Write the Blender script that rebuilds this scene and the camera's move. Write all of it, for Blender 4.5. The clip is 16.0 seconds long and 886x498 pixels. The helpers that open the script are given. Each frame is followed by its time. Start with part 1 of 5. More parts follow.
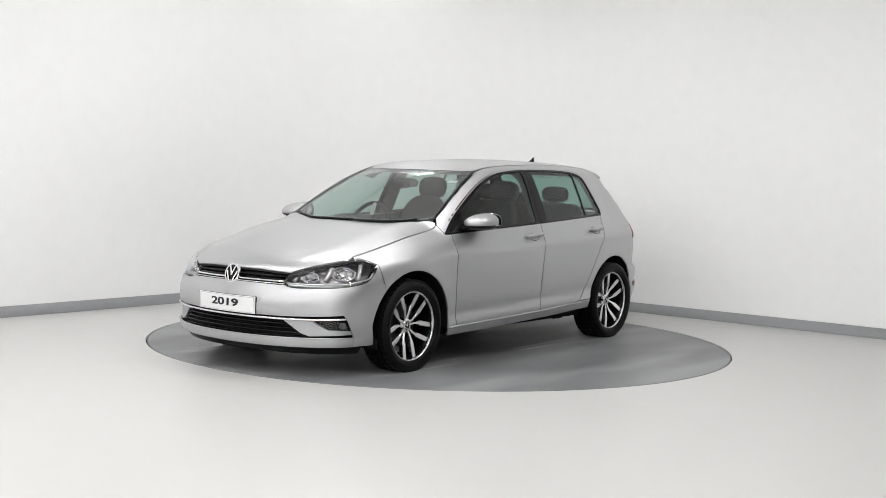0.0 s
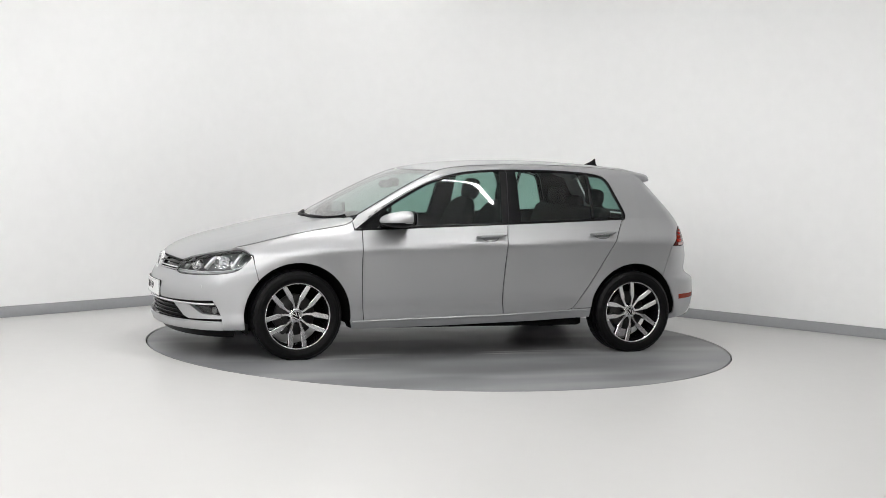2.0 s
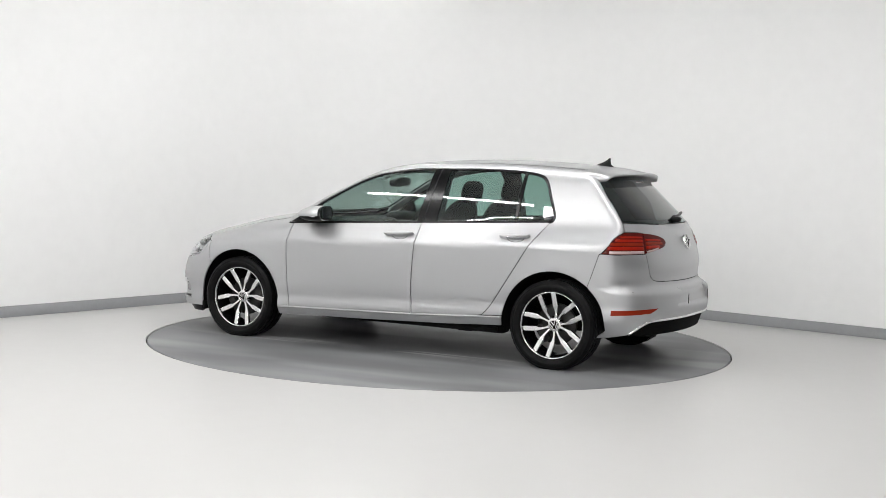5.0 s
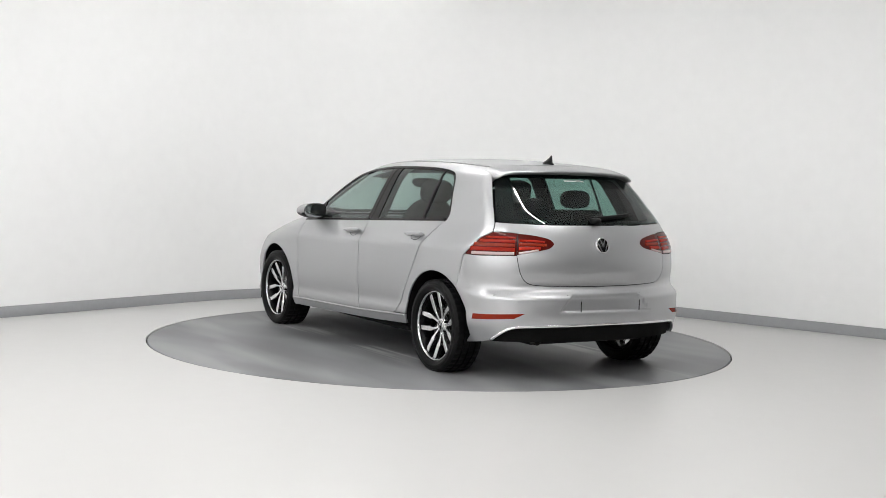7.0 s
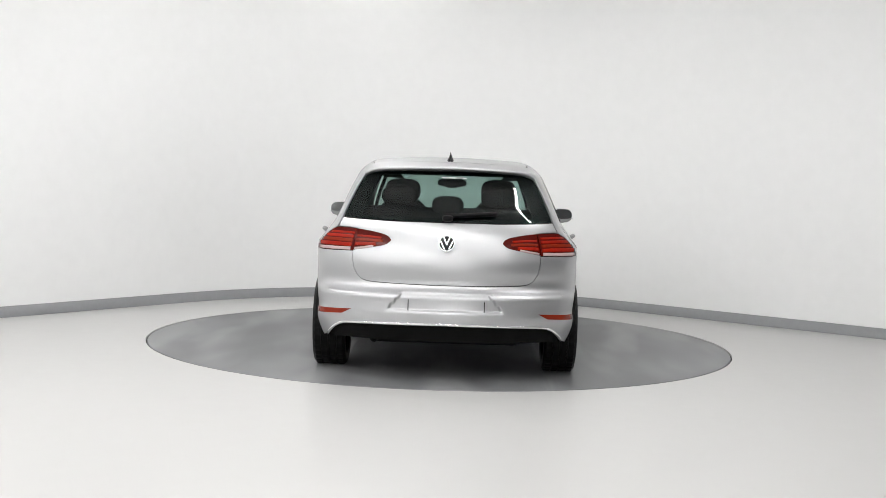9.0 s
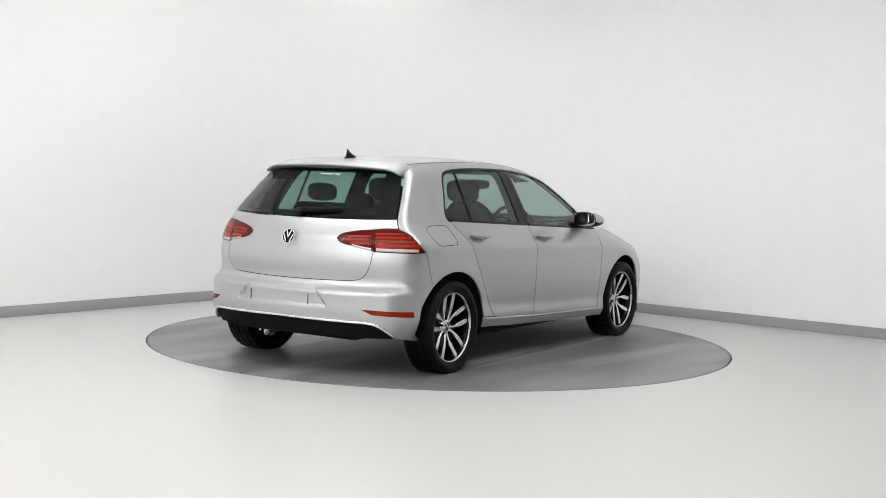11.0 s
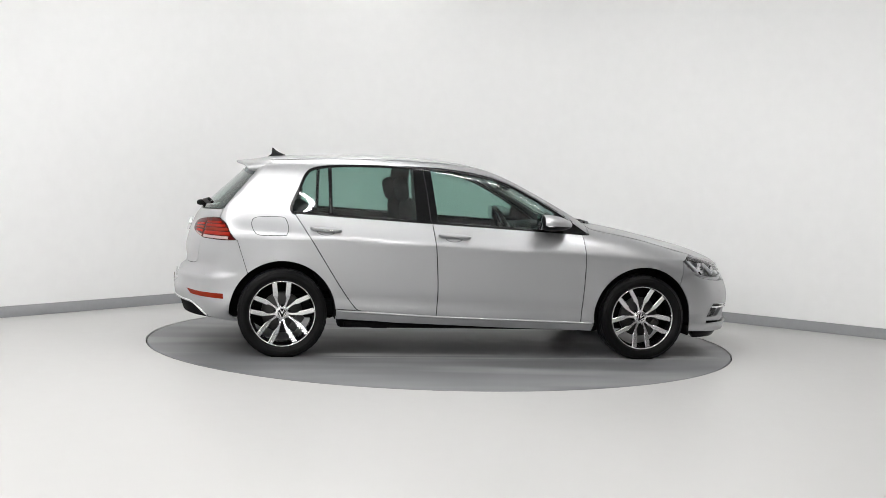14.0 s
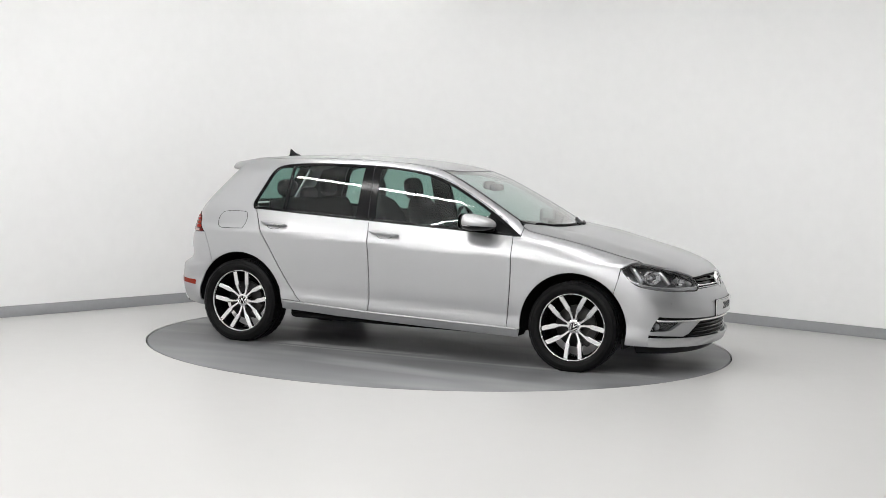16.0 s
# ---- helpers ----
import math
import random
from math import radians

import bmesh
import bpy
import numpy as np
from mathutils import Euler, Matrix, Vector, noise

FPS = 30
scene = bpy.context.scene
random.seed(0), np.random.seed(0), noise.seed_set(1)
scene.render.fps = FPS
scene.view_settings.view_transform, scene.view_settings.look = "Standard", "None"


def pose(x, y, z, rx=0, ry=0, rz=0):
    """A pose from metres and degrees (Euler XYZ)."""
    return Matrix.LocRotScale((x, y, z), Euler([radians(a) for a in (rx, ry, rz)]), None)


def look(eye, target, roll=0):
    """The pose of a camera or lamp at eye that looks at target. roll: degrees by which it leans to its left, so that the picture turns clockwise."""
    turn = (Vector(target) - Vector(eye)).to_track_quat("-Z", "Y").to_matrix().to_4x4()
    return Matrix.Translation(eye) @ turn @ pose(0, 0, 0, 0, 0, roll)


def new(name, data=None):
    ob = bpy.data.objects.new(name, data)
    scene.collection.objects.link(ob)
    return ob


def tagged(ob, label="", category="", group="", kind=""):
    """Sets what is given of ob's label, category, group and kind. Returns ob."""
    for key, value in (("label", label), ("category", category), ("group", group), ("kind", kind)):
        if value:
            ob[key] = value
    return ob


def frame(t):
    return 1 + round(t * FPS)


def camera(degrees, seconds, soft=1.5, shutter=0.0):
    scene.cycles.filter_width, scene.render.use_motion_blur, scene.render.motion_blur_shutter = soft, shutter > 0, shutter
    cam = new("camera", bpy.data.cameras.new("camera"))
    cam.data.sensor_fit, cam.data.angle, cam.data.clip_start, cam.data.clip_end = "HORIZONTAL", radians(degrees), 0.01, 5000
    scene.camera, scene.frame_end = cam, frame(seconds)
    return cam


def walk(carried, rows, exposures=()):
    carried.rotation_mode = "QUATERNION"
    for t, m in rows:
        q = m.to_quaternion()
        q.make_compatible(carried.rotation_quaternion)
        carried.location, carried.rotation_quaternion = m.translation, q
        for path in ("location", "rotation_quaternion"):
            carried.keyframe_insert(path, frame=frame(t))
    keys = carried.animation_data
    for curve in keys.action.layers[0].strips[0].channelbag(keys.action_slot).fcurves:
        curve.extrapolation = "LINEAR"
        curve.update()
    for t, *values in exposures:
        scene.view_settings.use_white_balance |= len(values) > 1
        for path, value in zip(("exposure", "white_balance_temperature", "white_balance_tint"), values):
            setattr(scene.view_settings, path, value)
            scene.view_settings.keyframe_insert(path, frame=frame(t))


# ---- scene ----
# ---- camera: on a tripod, ten metres from the turntable ----
cam = camera(38.18, 16.0, soft=0.55)
EYE = (0.0, -10.064, 1.396)
AIM = (EYE[0] + 0.00068 * 10, EYE[1] + 10 * math.cos(0.0668), EYE[2] - 10 * math.sin(0.0668))
VIEW = look(EYE, AIM, 1.806)
walk(cam, [(0.0, VIEW), (16.0, VIEW)], exposures=[(0.0, 0.0), (16.0, 0.0)])

# ---- light: white photo room under rows of ceiling tubes ----
world = bpy.data.worlds.new("world")
scene.world = world
world.use_nodes = True
world.node_tree.nodes["Background"].inputs[0].default_value = (0.9, 0.95, 1.0, 1)
world.node_tree.nodes["Background"].inputs[1].default_value = 0.02
TUBE_GLOW = 65.0
CEILING_Z = 3.9

# ---- materials ----
def material(name, color, rough=0.5, metal=0.0, coat=0.0, spread=0.0, scale=6.0, bump=0.0, bump_scale=60.0, rough_spread=0.0, spec=0.5, detail=6.0):
    m = bpy.data.materials.new(name)
    m.use_nodes = True
    n, l = m.node_tree.nodes, m.node_tree.links
    b = n["Principled BSDF"]
    b.inputs["Base Color"].default_value = (*color, 1)
    b.inputs["Roughness"].default_value = rough
    b.inputs["Metallic"].default_value = metal
    b.inputs["Coat Weight"].default_value = coat
    b.inputs["Coat Roughness"].default_value = 0.06
    b.inputs["Specular IOR Level"].default_value = spec
    if spread or bump or rough_spread:
        tc = n.new("ShaderNodeTexCoord")
    if spread or rough_spread:
        big, fine = n.new("ShaderNodeTexNoise"), n.new("ShaderNodeTexNoise")
        big.inputs["Scale"].default_value, big.inputs["Detail"].default_value = scale, detail
        fine.inputs["Scale"].default_value, fine.inputs["Detail"].default_value = scale * 13, 3
        add = n.new("ShaderNodeMath")
        add.operation = "ADD"
        for t in (big, fine):
            l.new(tc.outputs["Object"], t.inputs["Vector"])
        half = n.new("ShaderNodeMath")
        half.operation = "MULTIPLY"
        half.inputs[1].default_value = 0.5
        l.new(big.outputs["Fac"], add.inputs[0])
        l.new(fine.outputs["Fac"], add.inputs[1])
        l.new(add.outputs[0], half.inputs[0])
        if spread:
            ramp = n.new("ShaderNodeValToRGB")
            ramp.color_ramp.elements[0].position, ramp.color_ramp.elements[1].position = 0.3, 0.7
            ramp.color_ramp.elements[0].color = (*[c * (1 - spread) for c in color], 1)
            ramp.color_ramp.elements[1].color = (*[min(1, c * (1 + spread)) for c in color], 1)
            l.new(half.outputs[0], ramp.inputs[0])
            l.new(ramp.outputs[0], b.inputs["Base Color"])
        if rough_spread:
            mr = n.new("ShaderNodeMapRange")
            mr.inputs["From Min"].default_value, mr.inputs["From Max"].default_value = 0.3, 0.7
            mr.inputs["To Min"].default_value, mr.inputs["To Max"].default_value = rough - rough_spread, rough + rough_spread
            l.new(half.outputs[0], mr.inputs[0])
            l.new(mr.outputs[0], b.inputs["Roughness"])
    if bump:
        t, bp = n.new("ShaderNodeTexNoise"), n.new("ShaderNodeBump")
        t.inputs["Scale"].default_value, t.inputs["Detail"].default_value = bump_scale, 4
        bp.inputs["Strength"].default_value, bp.inputs["Distance"].default_value = bump, 0.002
        l.new(tc.outputs["Object"], t.inputs["Vector"])
        l.new(t.outputs["Fac"], bp.inputs["Height"])
        l.new(bp.outputs[0], b.inputs["Normal"])
    return m


def pane_glass(name, tint, gloss=1.0, rough=0.0, least=0.055):
    """A thin tinted pane: light passes straight through, and a clear gloss lies on top."""
    m = bpy.data.materials.new(name)
    m.use_nodes = True
    n, l = m.node_tree.nodes, m.node_tree.links
    n.remove(n["Principled BSDF"])
    clear, shine, mix, fres, bend5, lift = (n.new("ShaderNodeBsdfTransparent"), n.new("ShaderNodeBsdfGlossy"), n.new("ShaderNodeMixShader"),
                                             n.new("ShaderNodeLayerWeight"), n.new("ShaderNodeMath"), n.new("ShaderNodeMapRange"))
    clear.inputs[0].default_value = (*tint, 1)
    shine.inputs["Roughness"].default_value = rough
    shine.inputs["Color"].default_value = (gloss, gloss, gloss, 1)
    fres.inputs["Blend"].default_value = 0.5
    bend5.operation = "POWER"
    bend5.inputs[1].default_value = 5.0
    lift.inputs["To Min"].default_value, lift.inputs["To Max"].default_value = least, 1.0
    l.new(fres.outputs["Facing"], bend5.inputs[0])
    l.new(bend5.outputs[0], lift.inputs[0])
    l.new(lift.outputs[0], mix.inputs[0])
    l.new(clear.outputs[0], mix.inputs[1])
    l.new(shine.outputs[0], mix.inputs[2])
    l.new(mix.outputs[0], n["Material Output"].inputs[0])
    return m


def glow(name, color, strength):
    m = bpy.data.materials.new(name)
    m.use_nodes = True
    b = m.node_tree.nodes["Principled BSDF"]
    b.inputs["Base Color"].default_value = (*color, 1)
    b.inputs["Emission Color"].default_value = (*color, 1)
    b.inputs["Emission Strength"].default_value = strength
    return m


WALL = material("white_wall_paint", (0.86, 0.86, 0.858), 0.85, spread=0.02, scale=0.7, bump=0.05, bump_scale=90)
UNSEEN_WALL = material("unseen_wall_grey", (0.12, 0.12, 0.124), 0.85, spread=0.04, scale=0.7)
FLOOR = material("white_floor_paint", (0.55, 0.545, 0.537), 0.36, spread=0.025, scale=0.6, rough_spread=0.06, bump=0.03, bump_scale=30)
SKIRT = material("grey_skirting_paint", (0.27, 0.275, 0.285), 0.5, spread=0.05, scale=2.0)
CEILING = material("ceiling_paint", (0.85, 0.85, 0.85), 0.9, spread=0.02, scale=0.5)
TUBE = glow("tube_glow", (1.0, 0.995, 0.985), TUBE_GLOW)
PANEL = glow("panel_glow", (1.0, 0.99, 0.98), 14.0)
TUBE_BODY = material("tube_housing", (0.8, 0.8, 0.8), 0.5, spread=0.02)
GAP = material("dark_gap", (0.02, 0.02, 0.02), 0.9, spread=0.2)
PAINT = material("silver_paint", (0.475, 0.48, 0.491), 0.38, metal=0.8, coat=0.45, spread=0.03, scale=160.0, detail=2.0)
BLACK_TRIM = material("black_gloss_trim", (0.003, 0.003, 0.0035), 0.12, spec=0.2, spread=0.1)
BLACK_PLASTIC = material("black_plastic", (0.005, 0.005, 0.0055), 0.4, spread=0.2, scale=40, bump=0.1, bump_scale=400, spec=0.16)
UNDER = material("underbody_dark", (0.006, 0.006, 0.006), 0.8, spread=0.4, scale=9, spec=0.1)
CHROME = material("chrome", (0.82, 0.82, 0.83), 0.09, metal=1.0, spread=0.02, scale=20)
SATIN = material("satin_silver", (0.62, 0.62, 0.63), 0.3, metal=0.9, spread=0.03, scale=30)
RUBBER = material("tyre_rubber", (0.0045, 0.0045, 0.0048), 0.42, spread=0.35, scale=14, bump=0.2, bump_scale=150, spec=0.13)
RIM_FACE = material("machined_alloy", (0.80, 0.80, 0.81), 0.24, metal=1.0, spread=0.03, scale=40)
RIM_BLACK = material("rim_black", (0.003, 0.003, 0.0035), 0.25, spread=0.2, spec=0.16)
STEEL = material("brake_steel", (0.05, 0.049, 0.048), 0.45, metal=1.0, spread=0.15, scale=20)
SIDE_GLASS = pane_glass("side_glass", (0.47, 0.63, 0.585))
REAR_GLASS = pane_glass("rear_glass", (0.36, 0.52, 0.48), least=0.04)
SHIELD_GLASS = pane_glass("windscreen_glass", (0.74, 0.81, 0.79), least=0.17)
LAMP_HOUSE = material("lamp_housing", (0.22, 0.22, 0.225), 0.3, metal=0.9, spread=0.35, scale=25)
LAMP_LENS = pane_glass("clear_lens", (0.93, 0.94, 0.95))
RED_LENS = material("red_lens", (0.30, 0.012, 0.004), 0.2, spec=0.15, coat=0.12, spread=0.12, scale=30)
DARK_RED = material("dark_red_lens", (0.075, 0.004, 0.0025), 0.12, spec=0.15, coat=0.15, spread=0.2, scale=30)
WHITE_LENS = material("white_lens", (0.50, 0.37, 0.35), 0.25, coat=0.4, spread=0.05, scale=30)
ORANGE_RED = material("reflector_red", (0.22, 0.016, 0.004), 0.25, spec=0.15, coat=0.1, spread=0.1, scale=60)
CLOTH = material("seat_cloth", (0.008, 0.008, 0.009), 0.9, spread=0.3, scale=60, bump=0.05, bump_scale=300, spec=0.15)
DASH = material("dash_plastic", (0.014, 0.014, 0.015), 0.55, spread=0.2, scale=50, bump=0.06, bump_scale=250, spec=0.3)
LINING = material("grey_lining", (0.36, 0.36, 0.35), 0.85, spread=0.06, scale=30, bump=0.1, bump_scale=200)
MIRROR = material("mirror_glass", (0.35, 0.36, 0.37), 0.03, metal=1.0, spread=0.01)
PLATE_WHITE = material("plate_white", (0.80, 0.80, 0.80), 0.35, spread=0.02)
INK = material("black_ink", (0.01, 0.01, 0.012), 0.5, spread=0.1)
PAPER = material("paper", (0.8, 0.8, 0.78), 0.7, spread=0.02)


def disc_material():
    """Grey painted steel: cloudy brushed patches, dusty tyre tracks and short pale scuffs."""
    m = material("grey_turntable_paint", (0.16, 0.163, 0.168), 0.40, spec=0.22)
    n, l = m.node_tree.nodes, m.node_tree.links
    b = n["Principled BSDF"]
    tc = n.new("ShaderNodeTexCoord")

    def clouds(turn, stretch, scale, detail, low, high, most):
        """A mask of drawn-out patches, 0 to most."""
        mp, no, ra = n.new("ShaderNodeMapping"), n.new("ShaderNodeTexNoise"), n.new("ShaderNodeMapRange")
        mp.inputs["Rotation"].default_value = (0, 0, radians(turn))
        mp.inputs["Scale"].default_value = (*stretch, 1.0)
        no.inputs["Scale"].default_value, no.inputs["Detail"].default_value, no.inputs["Distortion"].default_value = scale, detail, 0.15
        ra.inputs["From Min"].default_value, ra.inputs["From Max"].default_value, ra.inputs["To Max"].default_value = low, high, most
        l.new(tc.outputs["Object"], mp.inputs[0])
        l.new(mp.outputs[0], no.inputs["Vector"])
        l.new(no.outputs["Fac"], ra.inputs[0])
        return ra.outputs[0]

    def calc(kind, a, value):
        k = n.new("ShaderNodeMath")
        k.operation = kind
        l.new(a, k.inputs[0])
        if isinstance(value, (int, float)):
            k.inputs[1].default_value = value
        else:
            l.new(value, k.inputs[1])
        return k.outputs[0]

    def over(under, color, mask):
        mix = n.new("ShaderNodeMixRGB")
        mix.inputs[2].default_value = (*color, 1)
        if isinstance(under, tuple):
            mix.inputs[1].default_value = (*under, 1)
        else:
            l.new(under, mix.inputs[1])
        l.new(mask, mix.inputs[0])
        return mix.outputs[0]

    sep = n.new("ShaderNodeSeparateXYZ")
    l.new(tc.outputs["Object"], sep.inputs[0])
    band = n.new("ShaderNodeMapRange")       # 1 on the two tyre tracks
    band.inputs["From Min"].default_value, band.inputs["From Max"].default_value = 0.13, 0.08
    l.new(calc("ABSOLUTE", calc("SUBTRACT", calc("ABSOLUTE", calc("ADD", sep.outputs["Y"], 0.058), 0.0), 0.775), 0.0), band.inputs[0])
    c = over((0.15, 0.153, 0.158), (0.225, 0.229, 0.235), clouds(24, (0.6, 1.4), 0.9, 2.0, 0.40, 0.60, 1.0))
    c = over(c, (0.30, 0.303, 0.308), clouds(-35, (0.4, 1.8), 0.9, 2.0, 0.50, 0.62, 0.7))
    c = over(c, (0.095, 0.097, 0.10), clouds(70, (0.4, 1.2), 1.0, 2.0, 0.54, 0.66, 0.65))
    c = over(c, (0.42, 0.422, 0.425), calc("MULTIPLY", calc("MULTIPLY", clouds(0, (0.5, 12.0), 1.2, 1.5, 0.44, 0.58, 0.75), band.outputs[0]), clouds(40, (1.0, 1.0), 0.8, 0.0, 0.44, 0.54, 1.0)))
    l.new(c, b.inputs["Base Color"])
    return m


DISC = disc_material()

# ---- mesh helpers ----
def part(name, bm, mat, parent=None, label="", smooth=False, kind=""):
    me = bpy.data.meshes.new(name)
    bm.to_mesh(me)
    bm.free()
    me.materials.append(mat)
    if smooth:
        me.shade_smooth()
    ob = new(name, me)
    ob.parent = parent
    return tagged(ob, label=label, kind=kind)


def box_bm(cx, cy, cz, sx, sy, sz, bevel=0.0, m=None, seg=2):
    bm = bmesh.new()
    bmesh.ops.create_cube(bm, size=1, matrix=Matrix.Translation((cx, cy, cz)) @ Matrix.Diagonal((sx, sy, sz, 1)))
    if bevel:
        bmesh.ops.bevel(bm, geom=bm.edges[:], offset=bevel, segments=seg, affect="EDGES", profile=0.5)
    if m is not None:
        bmesh.ops.transform(bm, matrix=m, verts=bm.verts)
    return bm


def sheet(name, rows, mat, parent=None, label="", close=False, smooth=True, kind=""):
    """A quad net through rows of points."""
    bm = bmesh.new()
    vs = [[bm.verts.new(p) for p in r] for r in rows]
    for a, b in zip(vs[:-1], vs[1:]):
        n = len(a)
        for i in range(n if close else n - 1):
            j = (i + 1) % n
            bm.faces.new((a[i], a[j], b[j], b[i]))
    return part(name, bm, mat, parent, label, smooth, kind)


def turned(profile, n=48, m=None, axis="y", caps=True):
    """A body turned round an axis from (radius, along) pairs."""
    bm = bmesh.new()
    rings = []
    for r, h in profile:
        ring = []
        for k in range(n):
            a = 2 * math.pi * k / n
            c, s = r * math.cos(a), r * math.sin(a)
            ring.append(bm.verts.new((c, h, s) if axis == "y" else (c, s, h)))
        rings.append(ring)
    for a, b in zip(rings[:-1], rings[1:]):
        for k in range(n):
            j = (k + 1) % n
            bm.faces.new((a[k], a[j], b[j], b[k]))
    if caps and profile[0][0] > 0:
        bm.faces.new(rings[0][::-1])
    if caps and profile[-1][0] > 0:
        bm.faces.new(rings[-1])
    bmesh.ops.recalc_face_normals(bm, faces=bm.faces)
    if m is not None:
        bmesh.ops.transform(bm, matrix=m, verts=bm.verts)
    return bm


# ---- the photo room: two long walls that meet in a wide round corner ----
U, V = Vector((0.622, 0.783)), Vector((0.79, -0.613))   # along the walls
U.normalize()
V = Vector((U.y, -U.x))
CORNER, ROUND, LONG, WIDE = Vector((-0.555, 4.40)), 2.95, 19.0, 13.5
C0 = CORNER - U * ROUND + V * ROUND


def wall_line(inset):
    """The room's outline in plan, moved inwards by inset."""
    pts = [CORNER - U * LONG + V * inset]
    for k in range(41):
        a = math.pi / 2 * k / 40
        pts.append(C0 - V * (ROUND - inset) * math.cos(a) + U * (ROUND - inset) * math.sin(a))
    pts.append(CORNER + V * WIDE - U * inset)
    return pts


def wall_run(name, line_in, line_out, z0, z1, mat, label):
    rows = []
    rows.append([(p.x, p.y, z0) for p in line_in])
    rows.append([(p.x, p.y, z1) for p in line_in])
    rows.append([(p.x, p.y, z1) for p in line_out])
    rows.append([(p.x, p.y, z0) for p in line_out])
    ob = sheet(name, rows, mat, smooth=False)
    for f in ob.data.polygons:
        f.use_smooth = abs(f.normal.z) < 0.5
    return tagged(ob, label, "wall", kind="structure")


wall_run("wall_curved", wall_line(0.0), wall_line(-0.15), 0, CEILING_Z, WALL, "smooth white painted wall with a wide rounded corner")
tagged(wall_run("baseboard", wall_line(0.014), wall_line(0.001), 0.0, 0.094, SKIRT, "grey painted skirting strip along the wall"), category="skirting")
far_a, far_b = CORNER - U * LONG, CORNER + V * WIDE
far_c = CORNER - U * LONG + V * WIDE
# neither wall is in view; the grey one is added to darken right-hand reflections
for nm, p, q2, paint, said in (("wall_back", far_a, far_c, WALL, "plain white painted wall closing the room"), ("unseen_dark_wall", far_c, far_b, UNSEEN_WALL, "unseen plain grey wall, added to darken reflections on the car")):
    d = (q2 - p).normalized()
    nrm = Vector((-d.y, d.x)) * -0.15
    wall_run(nm, [p, q2], [p + nrm, q2 + nrm], 0, CEILING_Z, paint, said)


def slab(name, z0, z1, mat, label, hole=0.0):
    """Floor or ceiling over the whole room, with a round pit for the turntable."""
    bm = bmesh.new()
    if hole:
        n = 128
        ring = [bm.verts.new((hole * math.cos(2 * math.pi * k / n), hole * math.sin(2 * math.pi * k / n), z1)) for k in range(n)]
        low = [bm.verts.new((v.co.x, v.co.y, z0)) for v in ring]
        far = [bm.verts.new((30 * math.cos(2 * math.pi * k / n), 30 * math.sin(2 * math.pi * k / n), z1)) for k in range(n)]
        for k in range(n):
            j = (k + 1) % n
            bm.faces.new((ring[k], far[k], far[j], ring[j]))
            bm.faces.new((low[k], ring[k], ring[j], low[j]))
        bm.faces.new(low)
        bmesh.ops.recalc_face_normals(bm, faces=bm.faces)
    else:
        pts = [far_a, CORNER, far_b, far_c]
        bot = [bm.verts.new((p.x, p.y, z0)) for p in pts]
        top = [bm.verts.new((p.x, p.y, z1)) for p in pts]
        bm.faces.new(bot)
        bm.faces.new(top[::-1])
        for k in range(4):
            j = (k + 1) % 4
            bm.faces.new((bot[k], bot[j], top[j], top[k]))
        bmesh.ops.recalc_face_normals(bm, faces=bm.faces)
    return tagged(part(name, bm, mat), label, name, kind="structure")


slab("floor", -0.06, 0.0, FLOOR, "glossy off-white painted studio floor", hole=2.265)
slab("ceiling", CEILING_Z, CEILING_Z + 0.1, CEILING, "plain white ceiling")


def tube_light(x, y, ang, length=2.4, z=CEILING_Z):
    m = pose(x, y, z, 0, 0, ang)
    thing = new("ceiling_light")
    thing.matrix_world = m
    part("housing", box_bm(0, 0, -0.03, length + 0.06, 0.14, 0.058, 0.006), TUBE_BODY, thing)
    bm = bmesh.new()
    n = 10
    rows = [[bm.verts.new((sx * length / 2, 0.032 * math.cos(math.pi * k / n), -0.06 - 0.026 * math.sin(math.pi * k / n))) for k in range(n + 1)] for sx in (-1, 1)]
    for k in range(n):
        bm.faces.new((rows[0][k], rows[0][k + 1], rows[1][k + 1], rows[1][k]))
    for r in rows:
        bm.faces.new(r)
    bmesh.ops.recalc_face_normals(bm, faces=bm.faces)
    part("diffuser", bm, TUBE, thing)
    return tagged(thing, "long white ceiling tube light, switched on", "ceiling light", "tubes on the ceiling")


ANG_V = math.degrees(math.atan2(V.y, V.x))
for i in range(3):
    for j in range(5):
        c = CORNER - U * (3.4 + 3.0 * j) + V * (2.4 + 3.0 * i)
        if i == 2 and j == 0:
            continue
        tube_light(c.x, c.y, ANG_V, 2.8)
tube_light(-0.82, 3.1, 0, 0.3)

# a lit panel on the wall behind the camera, seen as a square glint on the doors
light_panel = new("light_panel")
light_panel.matrix_world = look((0.25, -14.2, 2.0), (0.0, 0.0, 1.0))
part("frame", box_bm(0, 0, 0, 1.7, 1.15, 0.05, 0.01), TUBE_BODY, light_panel)
part("diffuser", box_bm(0, 0, -0.028, 1.6, 1.05, 0.01), PANEL, light_panel)
part("stand", box_bm(0, -1.29, 0.05, 0.05, 1.5, 0.05, 0.01), TUBE_BODY, light_panel)
tagged(light_panel, "square white studio light panel on a stand", "studio light")

# ---- the turntable ----
turntable = new("turntable")
tagged(turntable, "round grey painted steel turntable, scuffed by tyres", "turntable")
part("deck", turned([(2.253, -0.05), (2.253, -0.004), (2.249, 0.0), (0, 0.0)], 160, axis="z"), DISC, turntable)
part("pit_ring", turned([(2.2645, -0.012), (2.2535, -0.012)], 160, axis="z", caps=False), GAP, turntable, "dark gap round the deck")

